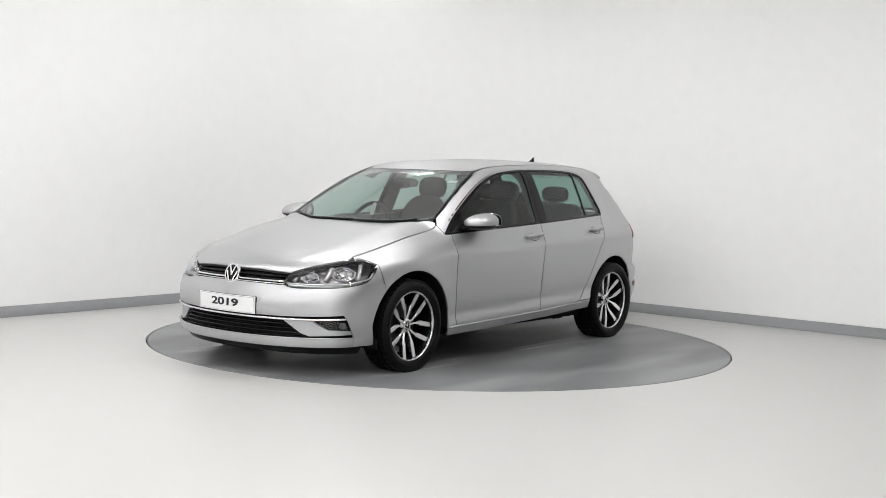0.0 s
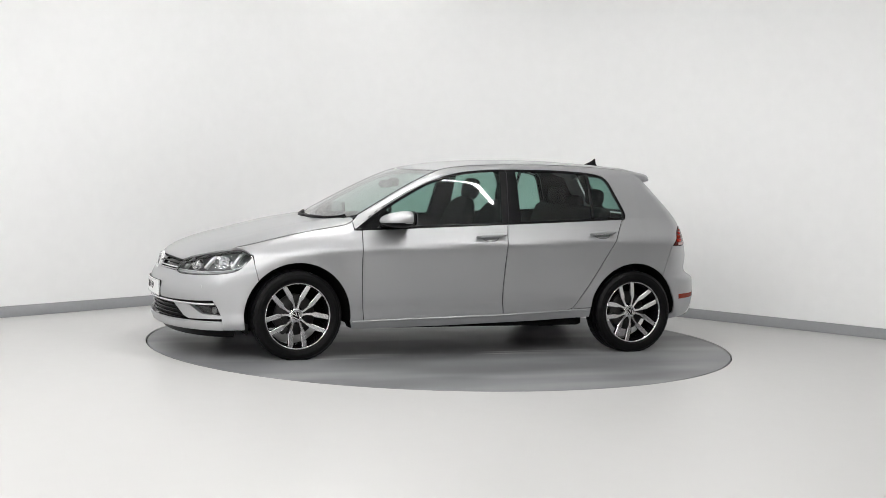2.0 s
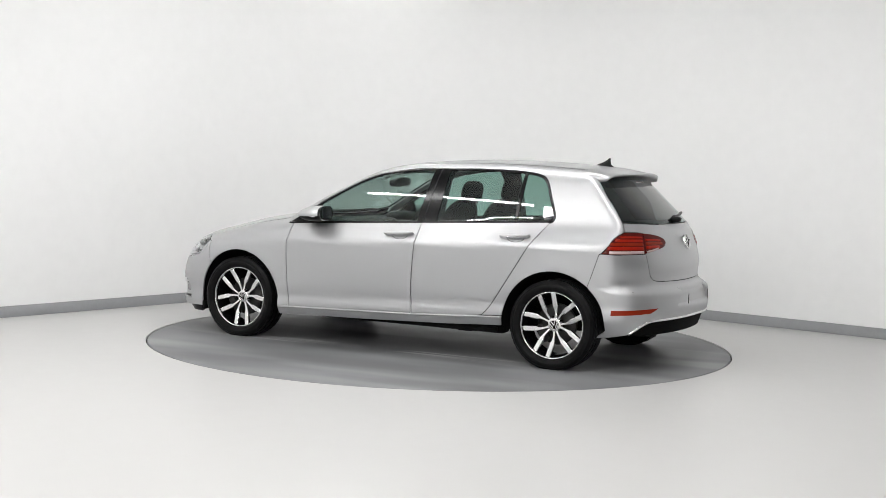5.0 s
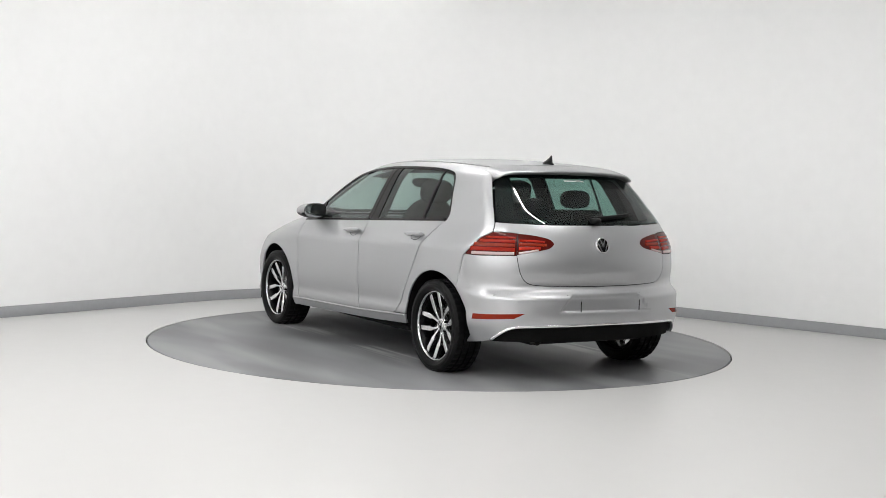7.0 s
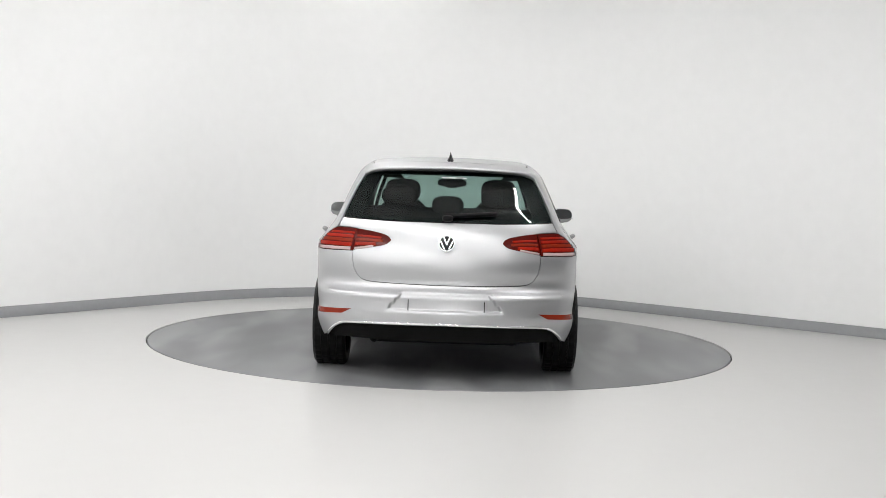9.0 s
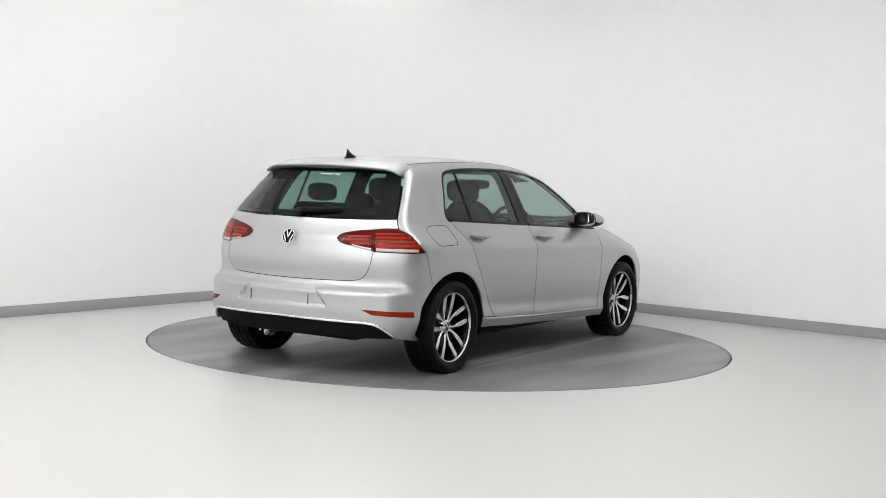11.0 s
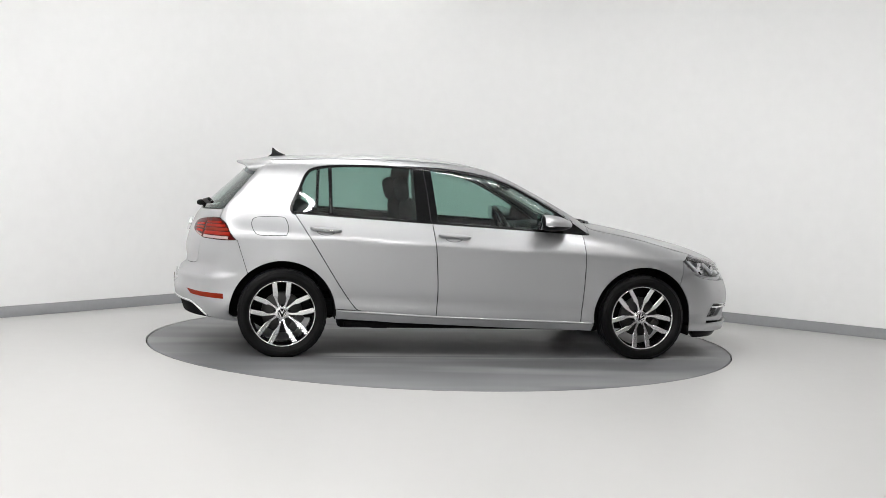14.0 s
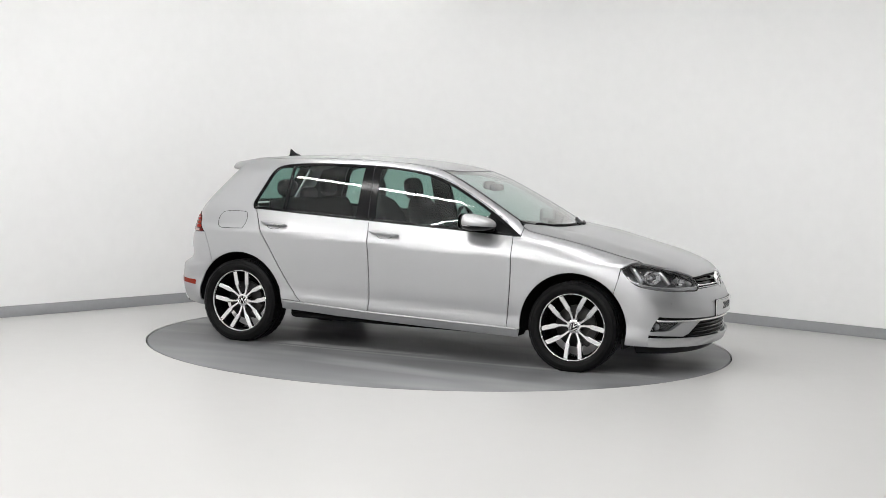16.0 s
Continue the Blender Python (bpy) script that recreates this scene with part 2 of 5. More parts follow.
# ---- the car's outer surface: a smooth field, zero on the skin, positive outside ----
def spline(pts):
    """A natural cubic curve through (x, y) pairs, straight outside them."""
    x = np.array([p[0] for p in pts], float)
    y = np.array([p[1] for p in pts], float)
    n, h = len(x), np.diff(x)
    a, r = np.eye(n), np.zeros(n)
    for i in range(1, n - 1):
        a[i, i - 1:i + 2] = h[i - 1], 2 * (h[i - 1] + h[i]), h[i]
        r[i] = 6 * ((y[i + 1] - y[i]) / h[i] - (y[i] - y[i - 1]) / h[i - 1])
    m = np.linalg.solve(a, r)

    def at(v):
        v = np.asarray(v, float)
        i = np.clip(np.searchsorted(x, v) - 1, 0, n - 2)
        c = np.clip(v, x[0], x[-1])
        d, e, k = x[i + 1] - c, c - x[i], h[i]
        out = (m[i] * d ** 3 + m[i + 1] * e ** 3) / (6 * k) + (y[i] / k - m[i] * k / 6) * d + (y[i + 1] / k - m[i + 1] * k / 6) * e
        s0 = (y[1] - y[0]) / h[0] - h[0] * m[1] / 6
        s1 = (y[-1] - y[-2]) / h[-1] + h[-1] * m[-2] / 6
        return out + np.where(v < x[0], (v - x[0]) * s0, 0) + np.where(v > x[-1], (v - x[-1]) * s1, 0)
    return at


def smax(a, b, r):
    k = np.maximum(r - np.abs(a - b), 0) / r
    return np.maximum(a, b) + k * k * r / 4


def step01(a, b, v):
    k = np.clip((v - a) / (b - a), 0, 1)   # a may also be an array
    return k * k * (3 - 2 * k)


HUB_X, HUB_Y, HUB_Z, ARCH = 1.317, 0.775, 0.305, 0.372
plan = spline([(-2.1, 0.765), (-1.9, 0.815), (-1.65, 0.856), (-1.3, 0.884), (-0.6, 0.896), (0.2, 0.899), (0.9, 0.894), (1.35, 0.884), (1.65, 0.855), (1.9, 0.81), (2.15, 0.75)])
flank = spline([(0.06, -0.13), (0.14, -0.084), (0.2, -0.052), (0.26, -0.027), (0.305, -0.0165), (0.34, -0.0165), (0.372, -0.0212), (0.43, -0.0175), (0.52, -0.0105), (0.65, -0.004), (0.8, 0.002)])
shoulder = spline([(0.7, 0.044), (0.79, 0.0), (0.86, -0.036), (0.91, -0.058), (0.965, -0.084), (1.08, -0.136), (1.2, -0.193), (1.3, -0.247), (1.4, -0.31), (1.6, -0.45)])


def section(zz):
    """Half-width by height: a lower flank and a shoulder that meet in a crisp crease."""
    return -smax(-flank(zz), -shoulder(zz - 0.016), 0.008)


hood_line = spline([(0.6, 1.03), (1.0, 0.972), (1.25, 0.932), (1.5, 0.884), (1.75, 0.828), (1.95, 0.768), (2.07, 0.715), (2.13, 0.672), (2.2, 0.56)])
roof_line = spline([(1.35, 0.765), (1.05, 0.938), (0.8, 1.079), (0.58, 1.196), (0.4, 1.284), (0.25, 1.345), (0.08, 1.389), (-0.2, 1.422), (-0.6, 1.439), (-1.0, 1.434), (-1.35, 1.413), (-1.7, 1.374), (-2.1, 1.32)][::-1])
nose_line = spline([(0.05, 2.06), (0.15, 2.14), (0.22, 2.183), (0.3, 2.185), (0.4, 2.196), (0.5, 2.196), (0.56, 2.178), (0.62, 2.148), (0.7, 2.12), (0.85, 2.03)])
tail_line = spline([(0.08, -1.96), (0.2, -2.03), (0.3, -2.065), (0.42, -2.098), (0.525, -2.092), (0.562, -2.078), (0.592, -2.030), (0.62, -2.011), (0.7, -2.016), (0.85, -1.99), (0.94, -1.955), (1.02, -1.905), (1.15, -1.775), (1.3, -1.615), (1.42, -1.48)])


def f_side(x, y, z):
    zz = z + 0.04 * np.clip(x, -1.8, 1.4)
    w = plan(x) + section(zz) - 0.045 * step01(0.82, 1.02, z) * np.minimum(1.2, ((x + 0.2) / 1.1) ** 2)
    for sx in (HUB_X, -HUB_X):
        r = np.hypot(x - sx, z - HUB_Z)
        w = w + 0.007 * np.exp(-((r - 0.385) / 0.065) ** 2)
    return np.sqrt(y * y + 1e-6) - w


def f_top(x, y, z):
    y2 = y * y
    low = step01(1.2, 1.65, x)
    hood = hood_line(x + (0.26 + 0.11 * low) * y2) + 0.006 * (1 - low) - (0.030 + 0.015 * low) * y2 + 0.012 * np.exp(-((np.abs(y) - 0.5 - 0.06 * (1.6 - x)) / 0.1) ** 2)
    front = step01(-0.2, 0.5, x)
    cabin = roof_line(x + 0.10 * y2 * front) - (0.075 - 0.035 * front) * y2
    return np.minimum(z - hood, z - cabin)


def f_nose(x, y, z):
    y2 = y * y
    return x - (nose_line(z) - 0.30 * y2 - 0.30 * y2 * y2)


def f_tail(x, y, z):
    y2 = y * y
    half = 0.365 - (z - 0.465) * 0.85       # pressed recess for the plate
    dent = step01(half + 0.013, half - 0.013, np.abs(y)) * step01(0.452, 0.474, z) * (1 - step01(0.556, 0.580, z))
    return (tail_line(z) + 0.21 * y2 + 0.27 * y2 * y2 + 0.024 * dent) - x


def unit(f, x, y, z):
    e = 2e-3
    gx = f(x + e, y, z) - f(x - e, y, z)
    gy = f(x, y + e, z) - f(x, y - e, z)
    gz = f(x, y, z + e) - f(x, y, z - e)
    return f(x, y, z) / np.maximum(np.sqrt(gx * gx + gy * gy + gz * gz) / (2 * e), 0.5)


def skin(p):
    x, y, z = p[:, 0], p[:, 1], p[:, 2]
    r = 0.10 + 0.05 * step01(0.9, 1.5, x) - 0.02 * step01(-1.2, -1.7, x) - 0.035 * step01(0.0, 0.3, x) * step01(1.0, 0.75, x)
    v = smax(unit(f_side, x, y, z), unit(f_top, x, y, z), r)
    v = smax(v, unit(f_nose, x, y, z), 0.07)
    return smax(v, unit(f_tail, x, y, z), 0.065 - 0.035 * step01(0.75, 1.0, z))


def grad(p):
    e, g = 3e-3, np.zeros_like(p)
    for i in range(3):
        d = np.zeros(3)
        d[i] = e
        g[:, i] = skin(p + d) - skin(p - d)
    return g / np.maximum(np.linalg.norm(g, axis=1, keepdims=True), 1e-9)


def cast(o, d, reach, level=0.0):
    """Where rays from outside first meet the skin (or the skin sunk by -level)."""
    s, live = np.zeros(len(o)), np.arange(len(o))
    for _ in range(60):
        v = skin(o[live] + d[live] * s[live, None]) - level
        s[live] = np.minimum(s[live] + v * 0.85, reach)
        live = live[(np.abs(v) > 2e-5) & (s[live] < reach)]
        if not len(live):
            break
    return o + d * s[:, None]


NOSE_AXIS, TAIL_AXIS = 1.2, -1.1


def rays(kind, uv):
    """Ray starts and ways for one of the flat or wrapped views of the skin."""
    u, v = uv[:, 0], uv[:, 1]
    one, nil = np.ones_like(u), np.zeros_like(u)
    if kind == "side":
        return np.stack([u, one * 1.2, v], 1), np.stack([nil, -one, nil], 1), 1.25
    if kind == "top":
        return np.stack([u, v, one * 1.7], 1), np.stack([nil, nil, -one], 1), 1.4
    if kind == "nose":
        c, s = np.cos(u), np.sin(u)
        return np.stack([NOSE_AXIS + 1.4 * c, 1.4 * s, v], 1), np.stack([-c, -s, nil], 1), 1.35
    if kind == "tail":
        c, s = np.cos(u), np.sin(u)
        return np.stack([TAIL_AXIS - 1.4 * c, 1.4 * s, v], 1), np.stack([c, -s, nil], 1), 1.35


def to_uv(kind, p):
    if kind == "side":
        return p[:, [0, 2]]
    if kind == "top":
        return p[:, [0, 1]]
    if kind == "nose":
        return np.stack([np.arctan2(p[:, 1], p[:, 0] - NOSE_AXIS), p[:, 2]], 1)
    if kind == "tail":
        return np.stack([np.arctan2(p[:, 1], TAIL_AXIS - p[:, 0]), p[:, 2]], 1)


def on_skin(kind, pts, fine=0.03, level=0.0, closed=False):
    """A line drawn in one view of the skin, as points of the skin."""
    uv = np.array(pts, float)
    if closed:
        uv = np.vstack([uv, uv[:1]])
    out = [uv[0]]
    for a, b in zip(uv[:-1], uv[1:]):
        n = max(1, int(np.ceil(np.linalg.norm(b - a) / fine)))
        out += [a + (b - a) * k / n for k in range(1, n + 1)]
    uv = np.array(out[:-1] if closed else out)
    o, d, reach = rays(kind, uv)
    return cast(o, d, reach, level)


def bend(pts, n=8):
    """Rounds a drawn line: a Catmull-Rom curve through its points."""
    p = [np.array(q, float) for q in pts]
    p = [2 * p[0] - p[1]] + p + [2 * p[-1] - p[-2]]
    out = []
    for i in range(1, len(p) - 2):
        for k in range(n):
            t = k / n
            out.append(0.5 * (2 * p[i] + (p[i + 1] - p[i - 1]) * t + (2 * p[i - 1] - 5 * p[i] + 4 * p[i + 1] - p[i + 2]) * t * t
                              + (3 * p[i] - p[i - 1] - 3 * p[i + 1] + p[i + 2]) * t ** 3))
    return [tuple(q) for q in out] + [tuple(p[-2])]


def arc(cx, cz, r, a0, a1, n=24):
    return [(cx + r * math.cos(radians(a0 + (a1 - a0) * k / n)), cz + r * math.sin(radians(a0 + (a1 - a0) * k / n))) for k in range(n + 1)]

# ---- the car ----
from mathutils.geometry import delaunay_2d_cdt

OFF = Vector((0.041, -0.058, 0.0))   # the car stands a little off the turntable's centre
car = new("car")
tagged(car, "silver five-door hatchback with black alloy wheels, parked on a turntable", "car")


def car_mesh(name, verts, faces, normals, mat, parent, label="", mirror=False, flat=False):
    v = np.array(verts, float)
    nn = None if normals is None else np.array(normals, float)
    if mirror:
        v = v * (1, -1, 1)
        nn = None if nn is None else nn * (1, -1, 1)
        faces = [f[::-1] for f in faces]
    me = bpy.data.meshes.new(name)
    me.from_pydata((v + np.array(OFF)).tolist(), [], [list(map(int, f)) for f in faces])
    me.materials.append(mat)
    if not flat:
        me.shade_smooth()
    if nn is not None:
        me.normals_split_custom_set_from_vertices(nn.tolist())
    ob = new(name, me)
    ob.parent = parent
    return tagged(ob, label=label)


def put(name, bm, mat, parent=None, label="", smooth=False, mirror=False):
    """A part given in the car's own measures."""
    if mirror:
        bmesh.ops.transform(bm, matrix=Matrix.Diagonal((1, -1, 1, 1)), verts=bm.verts)
        bmesh.ops.reverse_faces(bm, faces=bm.faces)
    bmesh.ops.translate(bm, vec=OFF, verts=bm.verts)
    return part(name, bm, mat, parent or car, label, smooth)


def inside(poly, pts):
    x, y = pts[:, 0], pts[:, 1]
    hit = np.zeros(len(pts), bool)
    for a, b in zip(poly, np.roll(poly, -1, 0)):
        if a[1] == b[1]:
            continue
        k = ((a[1] > y) != (b[1] > y)) & (x < (b[0] - a[0]) * (y - a[1]) / (b[1] - a[1]) + a[0])
        hit ^= k
    return hit


def away(poly, pts):
    best = np.full(len(pts), 9.0)
    for a, b in zip(poly, np.roll(poly, -1, 0)):
        d = b - a
        t = np.clip(((pts - a) @ d) / max(d @ d, 1e-12), 0, 1)
        best = np.minimum(best, np.linalg.norm(pts - a - t[:, None] * d, axis=1))
    return best


def area2(p):
    return np.sum(p[:, 0] * np.roll(p[:, 1], -1) - np.roll(p[:, 0], -1) * p[:, 1])


def shrink(p, g):
    """Moves a closed outline inwards by g."""
    if area2(p) < 0:
        p = p[::-1]
    a, b = p - np.roll(p, 1, 0), np.roll(p, -1, 0) - p
    na = np.stack([-a[:, 1], a[:, 0]], 1) / np.maximum(np.linalg.norm(a, axis=1, keepdims=True), 1e-9)
    nb = np.stack([-b[:, 1], b[:, 0]], 1) / np.maximum(np.linalg.norm(b, axis=1, keepdims=True), 1e-9)
    m = na + nb
    m /= np.maximum(np.sum(m * m, 1, keepdims=True), 0.5) / 2
    return p + m * g


def dense(p, fine):
    out = []
    for a, b in zip(p, np.roll(p, -1, 0)):
        n = max(1, int(np.ceil(np.linalg.norm(b - a) / fine)))
        out += [a + (b - a) * k / n for k in range(n)]
    return np.array(out)


def clean(p, tol=0.002):
    keep = [p[0]]
    for q in p[1:]:
        if np.linalg.norm(q - keep[-1]) > tol:
            keep.append(q)
    if np.linalg.norm(keep[-1] - keep[0]) < tol:
        keep.pop()
    return np.array(keep)


def panel(name, outline, kind, mat, parent=None, label="", gap=0.003, lip=0.012, level=0.0, grid=0.035, mirror=False, both=False, thick=0.0):
    """A piece of the skin inside an outline of skin points: gap at its rim, the rim turned in by lip.
    both: makes the piece and its mirror image."""
    uv = clean(to_uv(kind, np.array(outline, float)))
    uv = shrink(clean(dense(uv, grid)), gap)
    lo, hi = uv.min(0), uv.max(0)
    gx, gy = np.meshgrid(np.arange(lo[0], hi[0], grid), np.arange(lo[1], hi[1], grid))
    gx[1::2] += grid / 2
    inner = np.stack([gx.ravel(), gy.ravel()], 1)
    inner = inner[inside(uv, inner)]
    if len(inner):
        inner = inner[away(uv, inner) > grid * 0.45]
    every = np.vstack([uv, inner])
    n = len(uv)
    v2, _, f2, ov, _, _ = delaunay_2d_cdt([Vector(p) for p in every.tolist()], [], [list(range(n))], 1, 1e-6)
    v2 = np.array([tuple(v) for v in v2])
    o, d, reach = rays(kind, v2)
    p3 = cast(o, d, reach, level)
    nrm = grad(p3)
    faces = []
    for f in f2:
        a, b, c = (p3[i] for i in f[:3])
        faces.append(list(f) if np.cross(b - a, c - a) @ nrm[f[0]] > 0 else list(f)[::-1])
    back = {}
    for new_i, olds in enumerate(ov):
        for k in olds:
            back[k] = new_i
    rim = [back[k] for k in range(n) if k in back]
    verts, norms = p3.tolist(), nrm.tolist()
    if lip:
        base = len(verts)
        cen = p3[rim].mean(0)
        for i in rim:
            verts.append((p3[i] - nrm[i] * lip).tolist())
        # the turned-in rim has its own normals
        rim2 = len(verts)
        for i in rim:
            verts.append(p3[i].tolist())
        m = len(rim)
        side = []
        for k in range(m):
            t = p3[rim[(k + 1) % m]] - p3[rim[k - 1]]
            s = np.cross(t, nrm[rim[k]])
            s = s / max(np.linalg.norm(s), 1e-9)
            side.append(s)
        if np.sum([(p3[rim[k]] - cen) @ side[k] for k in range(m)]) < 0:
            side = [-s for s in side]
        norms += [s.tolist() for s in side] * 2
        for k in range(m):
            j = (k + 1) % m
            f = [rim2 + k, rim2 + j, base + j, base + k]
            a, b, c = (np.array(verts[i]) for i in f[:3])
            faces.append(f if np.cross(b - a, c - a) @ side[k] > 0 else f[::-1])
    made = car_mesh(name, verts, faces, norms, mat, parent or car, label, mirror)
    return (made, car_mesh(name, verts, faces, norms, mat, parent or car, label, True)) if both else made


def flip(p):
    return np.array(p, float) * (1, -1, 1)


def whole(half):
    """Closes an outline that runs on the left from the middle to the middle."""
    h = np.array(half, float)
    return np.vstack([h, flip(h[::-1])])


def join(*lines):
    return np.vstack([np.array(s, float) for s in lines])


def strip(name, line, width, high, mat, parent=None, label="", level=0.0, up=None, both=False, mirror=False, round_=True, taper=False):
    """A bar laid along points of the skin, width across and high proud of it."""
    p = np.array(line, float)
    t = np.gradient(p, axis=0)
    t /= np.maximum(np.linalg.norm(t, axis=1, keepdims=True), 1e-9)
    n = grad(p)
    s = np.cross(n, t)
    s /= np.maximum(np.linalg.norm(s, axis=1, keepdims=True), 1e-9)
    prof = [(-0.5, -0.3), (-0.5, 0.45), (-0.38, 0.85), (-0.15, 1.0), (0.15, 1.0), (0.38, 0.85), (0.5, 0.45), (0.5, -0.3)]
    verts, k = [], len(prof)
    for i in range(len(p)):
        w = width
        if taper:
            w = width * min(1.0, 0.25 + 4.0 * min(i, len(p) - 1 - i) / len(p))
        for a, b in prof:
            verts.append((p[i] + s[i] * a * w + n[i] * (b * high + level)).tolist())
    faces = []
    for i in range(len(p) - 1):
        for j in range(k):
            j2 = (j + 1) % k
            faces.append([i * k + j, (i + 1) * k + j, (i + 1) * k + j2, i * k + j2])
    faces.append(list(range(k)))
    faces.append([(len(p) - 1) * k + j for j in range(k)][::-1])
    f0 = faces[k // 2]
    a, b, c = (np.array(verts[q]) for q in f0[:3])
    if np.cross(b - a, c - a) @ n[0] < 0:
        faces = [f[::-1] for f in faces]
    made = car_mesh(name, verts, faces, None, mat, parent or car, label, mirror)
    if both:
        return made, car_mesh(name, verts, faces, None, mat, parent or car, label, True)
    return made


# outlines of the left side, drawn in side view (x, z)
ARCH_F = arc(HUB_X, HUB_Z, ARCH, -14.5, 187)
ARCH_R = arc(-HUB_X, HUB_Z, ARCH, -6, 186)
GAP_A = bend([(0.845, 0.268), (0.862, 0.5), (0.868, 0.7), (0.86, 0.85), (0.852, 0.905)], 5)
GAP_B = bend([(-0.225, 0.300), (-0.217, 0.45), (-0.222, 0.6), (-0.238, 0.8), (-0.262, 0.965)], 5)
GAP_C = bend([(-0.69, 0.325), (-0.765, 0.332), (-0.815, 0.365), (-0.92, 0.51), (-1.12, 0.825), (-1.235, 1.0)], 6)
BELT_F, BELT_R = (0.905, 0.905), (-1.262, 1.012)


def belt(x):
    return BELT_F[1] + (BELT_R[1] - BELT_F[1]) * (BELT_F[0] - x) / (BELT_F[0] - BELT_R[0])


DLO_TOP = bend([(0.905, 0.905), (0.70, 1.045), (0.50, 1.163), (0.30, 1.262), (0.1, 1.322), (-0.15, 1.354), (-0.4, 1.364), (-0.7, 1.366), (-0.95, 1.358), (-1.10, 1.338), (-1.165, 1.295), (-1.215, 1.19), (-1.272, 1.06), (-1.262, 1.012)], 4)
# seams seen from above (x, y)
HOOD_EDGE = bend([(2.035, 0.44), (1.93, 0.55), (1.74, 0.662), (1.5, 0.705), (1.3, 0.722), (1.05, 0.725), (0.90, 0.712)], 5)
SHIELD_EDGE = bend([(0.845, 0.650), (0.66, 0.615), (0.45, 0.565), (0.27, 0.522), (0.195, 0.495)], 5)
ROOF_EDGE = bend([(0.195, 0.495), (0.0, 0.525), (-0.4, 0.545), (-0.9, 0.54), (-1.25, 0.525), (-1.40, 0.512)], 5)

hood_edge = on_skin("top", HOOD_EDGE)
shield_edge = on_skin("top", SHIELD_EDGE)
roof_edge = on_skin("top", ROOF_EDGE)
arch_f, arch_r = on_skin("side", ARCH_F), on_skin("side", ARCH_R)

def S(*pts):
    return on_skin("side", pts)


def N(*pts):
    return on_skin("nose", pts)


def B(*pts):
    return on_skin("tail", pts)


def T(*pts):
    return on_skin("top", pts)


# ---- front corner: lamp and bumper seams in the wrapped view (angle, z) ----
LAMP_TOP = bend([(0.43, 0.592), (0.475, 0.660), (0.647, 0.713), (0.884, 0.757), (0.99, 0.757), (1.085, 0.725)], 5)
LAMP_LOW = bend([(1.085, 0.725), (1.055, 0.675), (0.975, 0.612), (0.80, 0.583), (0.62, 0.575), (0.50, 0.575), (0.43, 0.592)], 5)
lamp_top, lamp_low = N(*LAMP_TOP), N(*LAMP_LOW)
front_seam = S((1.637, 0.70), (1.598, 0.552))
front_seam[0] = lamp_top[-1]
front_seam = np.vstack([lamp_top[-1:], front_seam[2:]])
fender_arch = S(*arc(HUB_X, HUB_Z, ARCH, 41, 187))
hood_side = hood_edge[(hood_edge[:, 0] < 1.73)]
lamp_back = lamp_top[(lamp_top[:, 0] < 1.74)]
lamp_front = lamp_top[(lamp_top[:, 0] >= 1.74) & (lamp_top[:, 2] > 0.655)]

fender = join(fender_arch, S((0.946, 0.262), (0.845, 0.268)), S(*GAP_A), S((0.852, 0.905), (0.905, 0.906)), hood_side[::-1], lamp_back, front_seam)
panel("front_wing", fender, "side", PAINT, both=True)

hood_front = N((0.0, 0.676), (0.25, 0.674), (0.46, 0.662))
hood_back = T(*bend([(0.885, 0.70), (0.90, 0.61), (0.985, 0.45), (1.06, 0.27), (1.085, 0.0)], 5))
panel("bonnet", whole(join(hood_front, lamp_front, hood_side, hood_back)), "top", PAINT)

grille_low = N((0.0, 0.594), (0.22, 0.592), (0.43, 0.588))
OPEN_TOP = bend([(0.0, 0.393), (0.25, 0.392), (0.45, 0.393), (0.70, 0.400), (0.835, 0.408)], 4)
OPEN_SIDE = [(0.835, 0.408), (0.86, 0.37), (0.895, 0.292), (0.90, 0.258)]
OPEN_LOW = bend([(0.90, 0.258), (0.63, 0.254), (0.3, 0.25), (0.0, 0.25)], 4)
bumper_arch = S(*arc(HUB_X, HUB_Z, ARCH, 41, -15))
bumper_foot = N((1.02, 0.207), (0.90, 0.204))
bumper = join(grille_low, lamp_low[::-1], front_seam, bumper_arch, bumper_foot, N(*OPEN_SIDE[::-1]), N(*OPEN_TOP[::-1]))
front_bumper = panel("front_bumper", whole(bumper), "nose", PAINT, label="silver painted bumper with parking sensors", gap=0.0015)
lip_low = N(*bend([(0.90, 0.204), (0.5, 0.197), (0.0, 0.195)], 5))
panel("bumper_lip", whole(join(N(*OPEN_LOW[::-1]), lip_low[0:])), "nose", PAINT, front_bumper, gap=0.0)
# what lies in the lower opening
panel("intake_backing", whole(join(N(*OPEN_TOP), N(*OPEN_SIDE), N(*OPEN_LOW))), "nose", BLACK_PLASTIC, front_bumper, "matt black air intake", gap=-0.012, lip=0, level=-0.05)
for z in (0.345, 0.318, 0.291, 0.266):
    w = 0.50 + (0.345 - z) * 0.9
    strip("intake_slat", on_skin("nose", [(-w, z), (w, z)], level=-0.03), 0.011, 0.014, BLACK_TRIM, front_bumper)
strip("chrome_strip", N(*bend([(-0.85, 0.384), (-0.66, 0.378), (-0.3, 0.376), (0.0, 0.376), (0.3, 0.376), (0.66, 0.378), (0.85, 0.384)], 5)), 0.014, 0.008, CHROME, front_bumper, "thin chrome trim strip", level=-0.004)
strip("lip_edge", N(*bend([(-0.9, 0.262), (-0.5, 0.256), (0.0, 0.254), (0.5, 0.256), (0.9, 0.262)], 5)), 0.010, 0.006, PAINT, front_bumper)
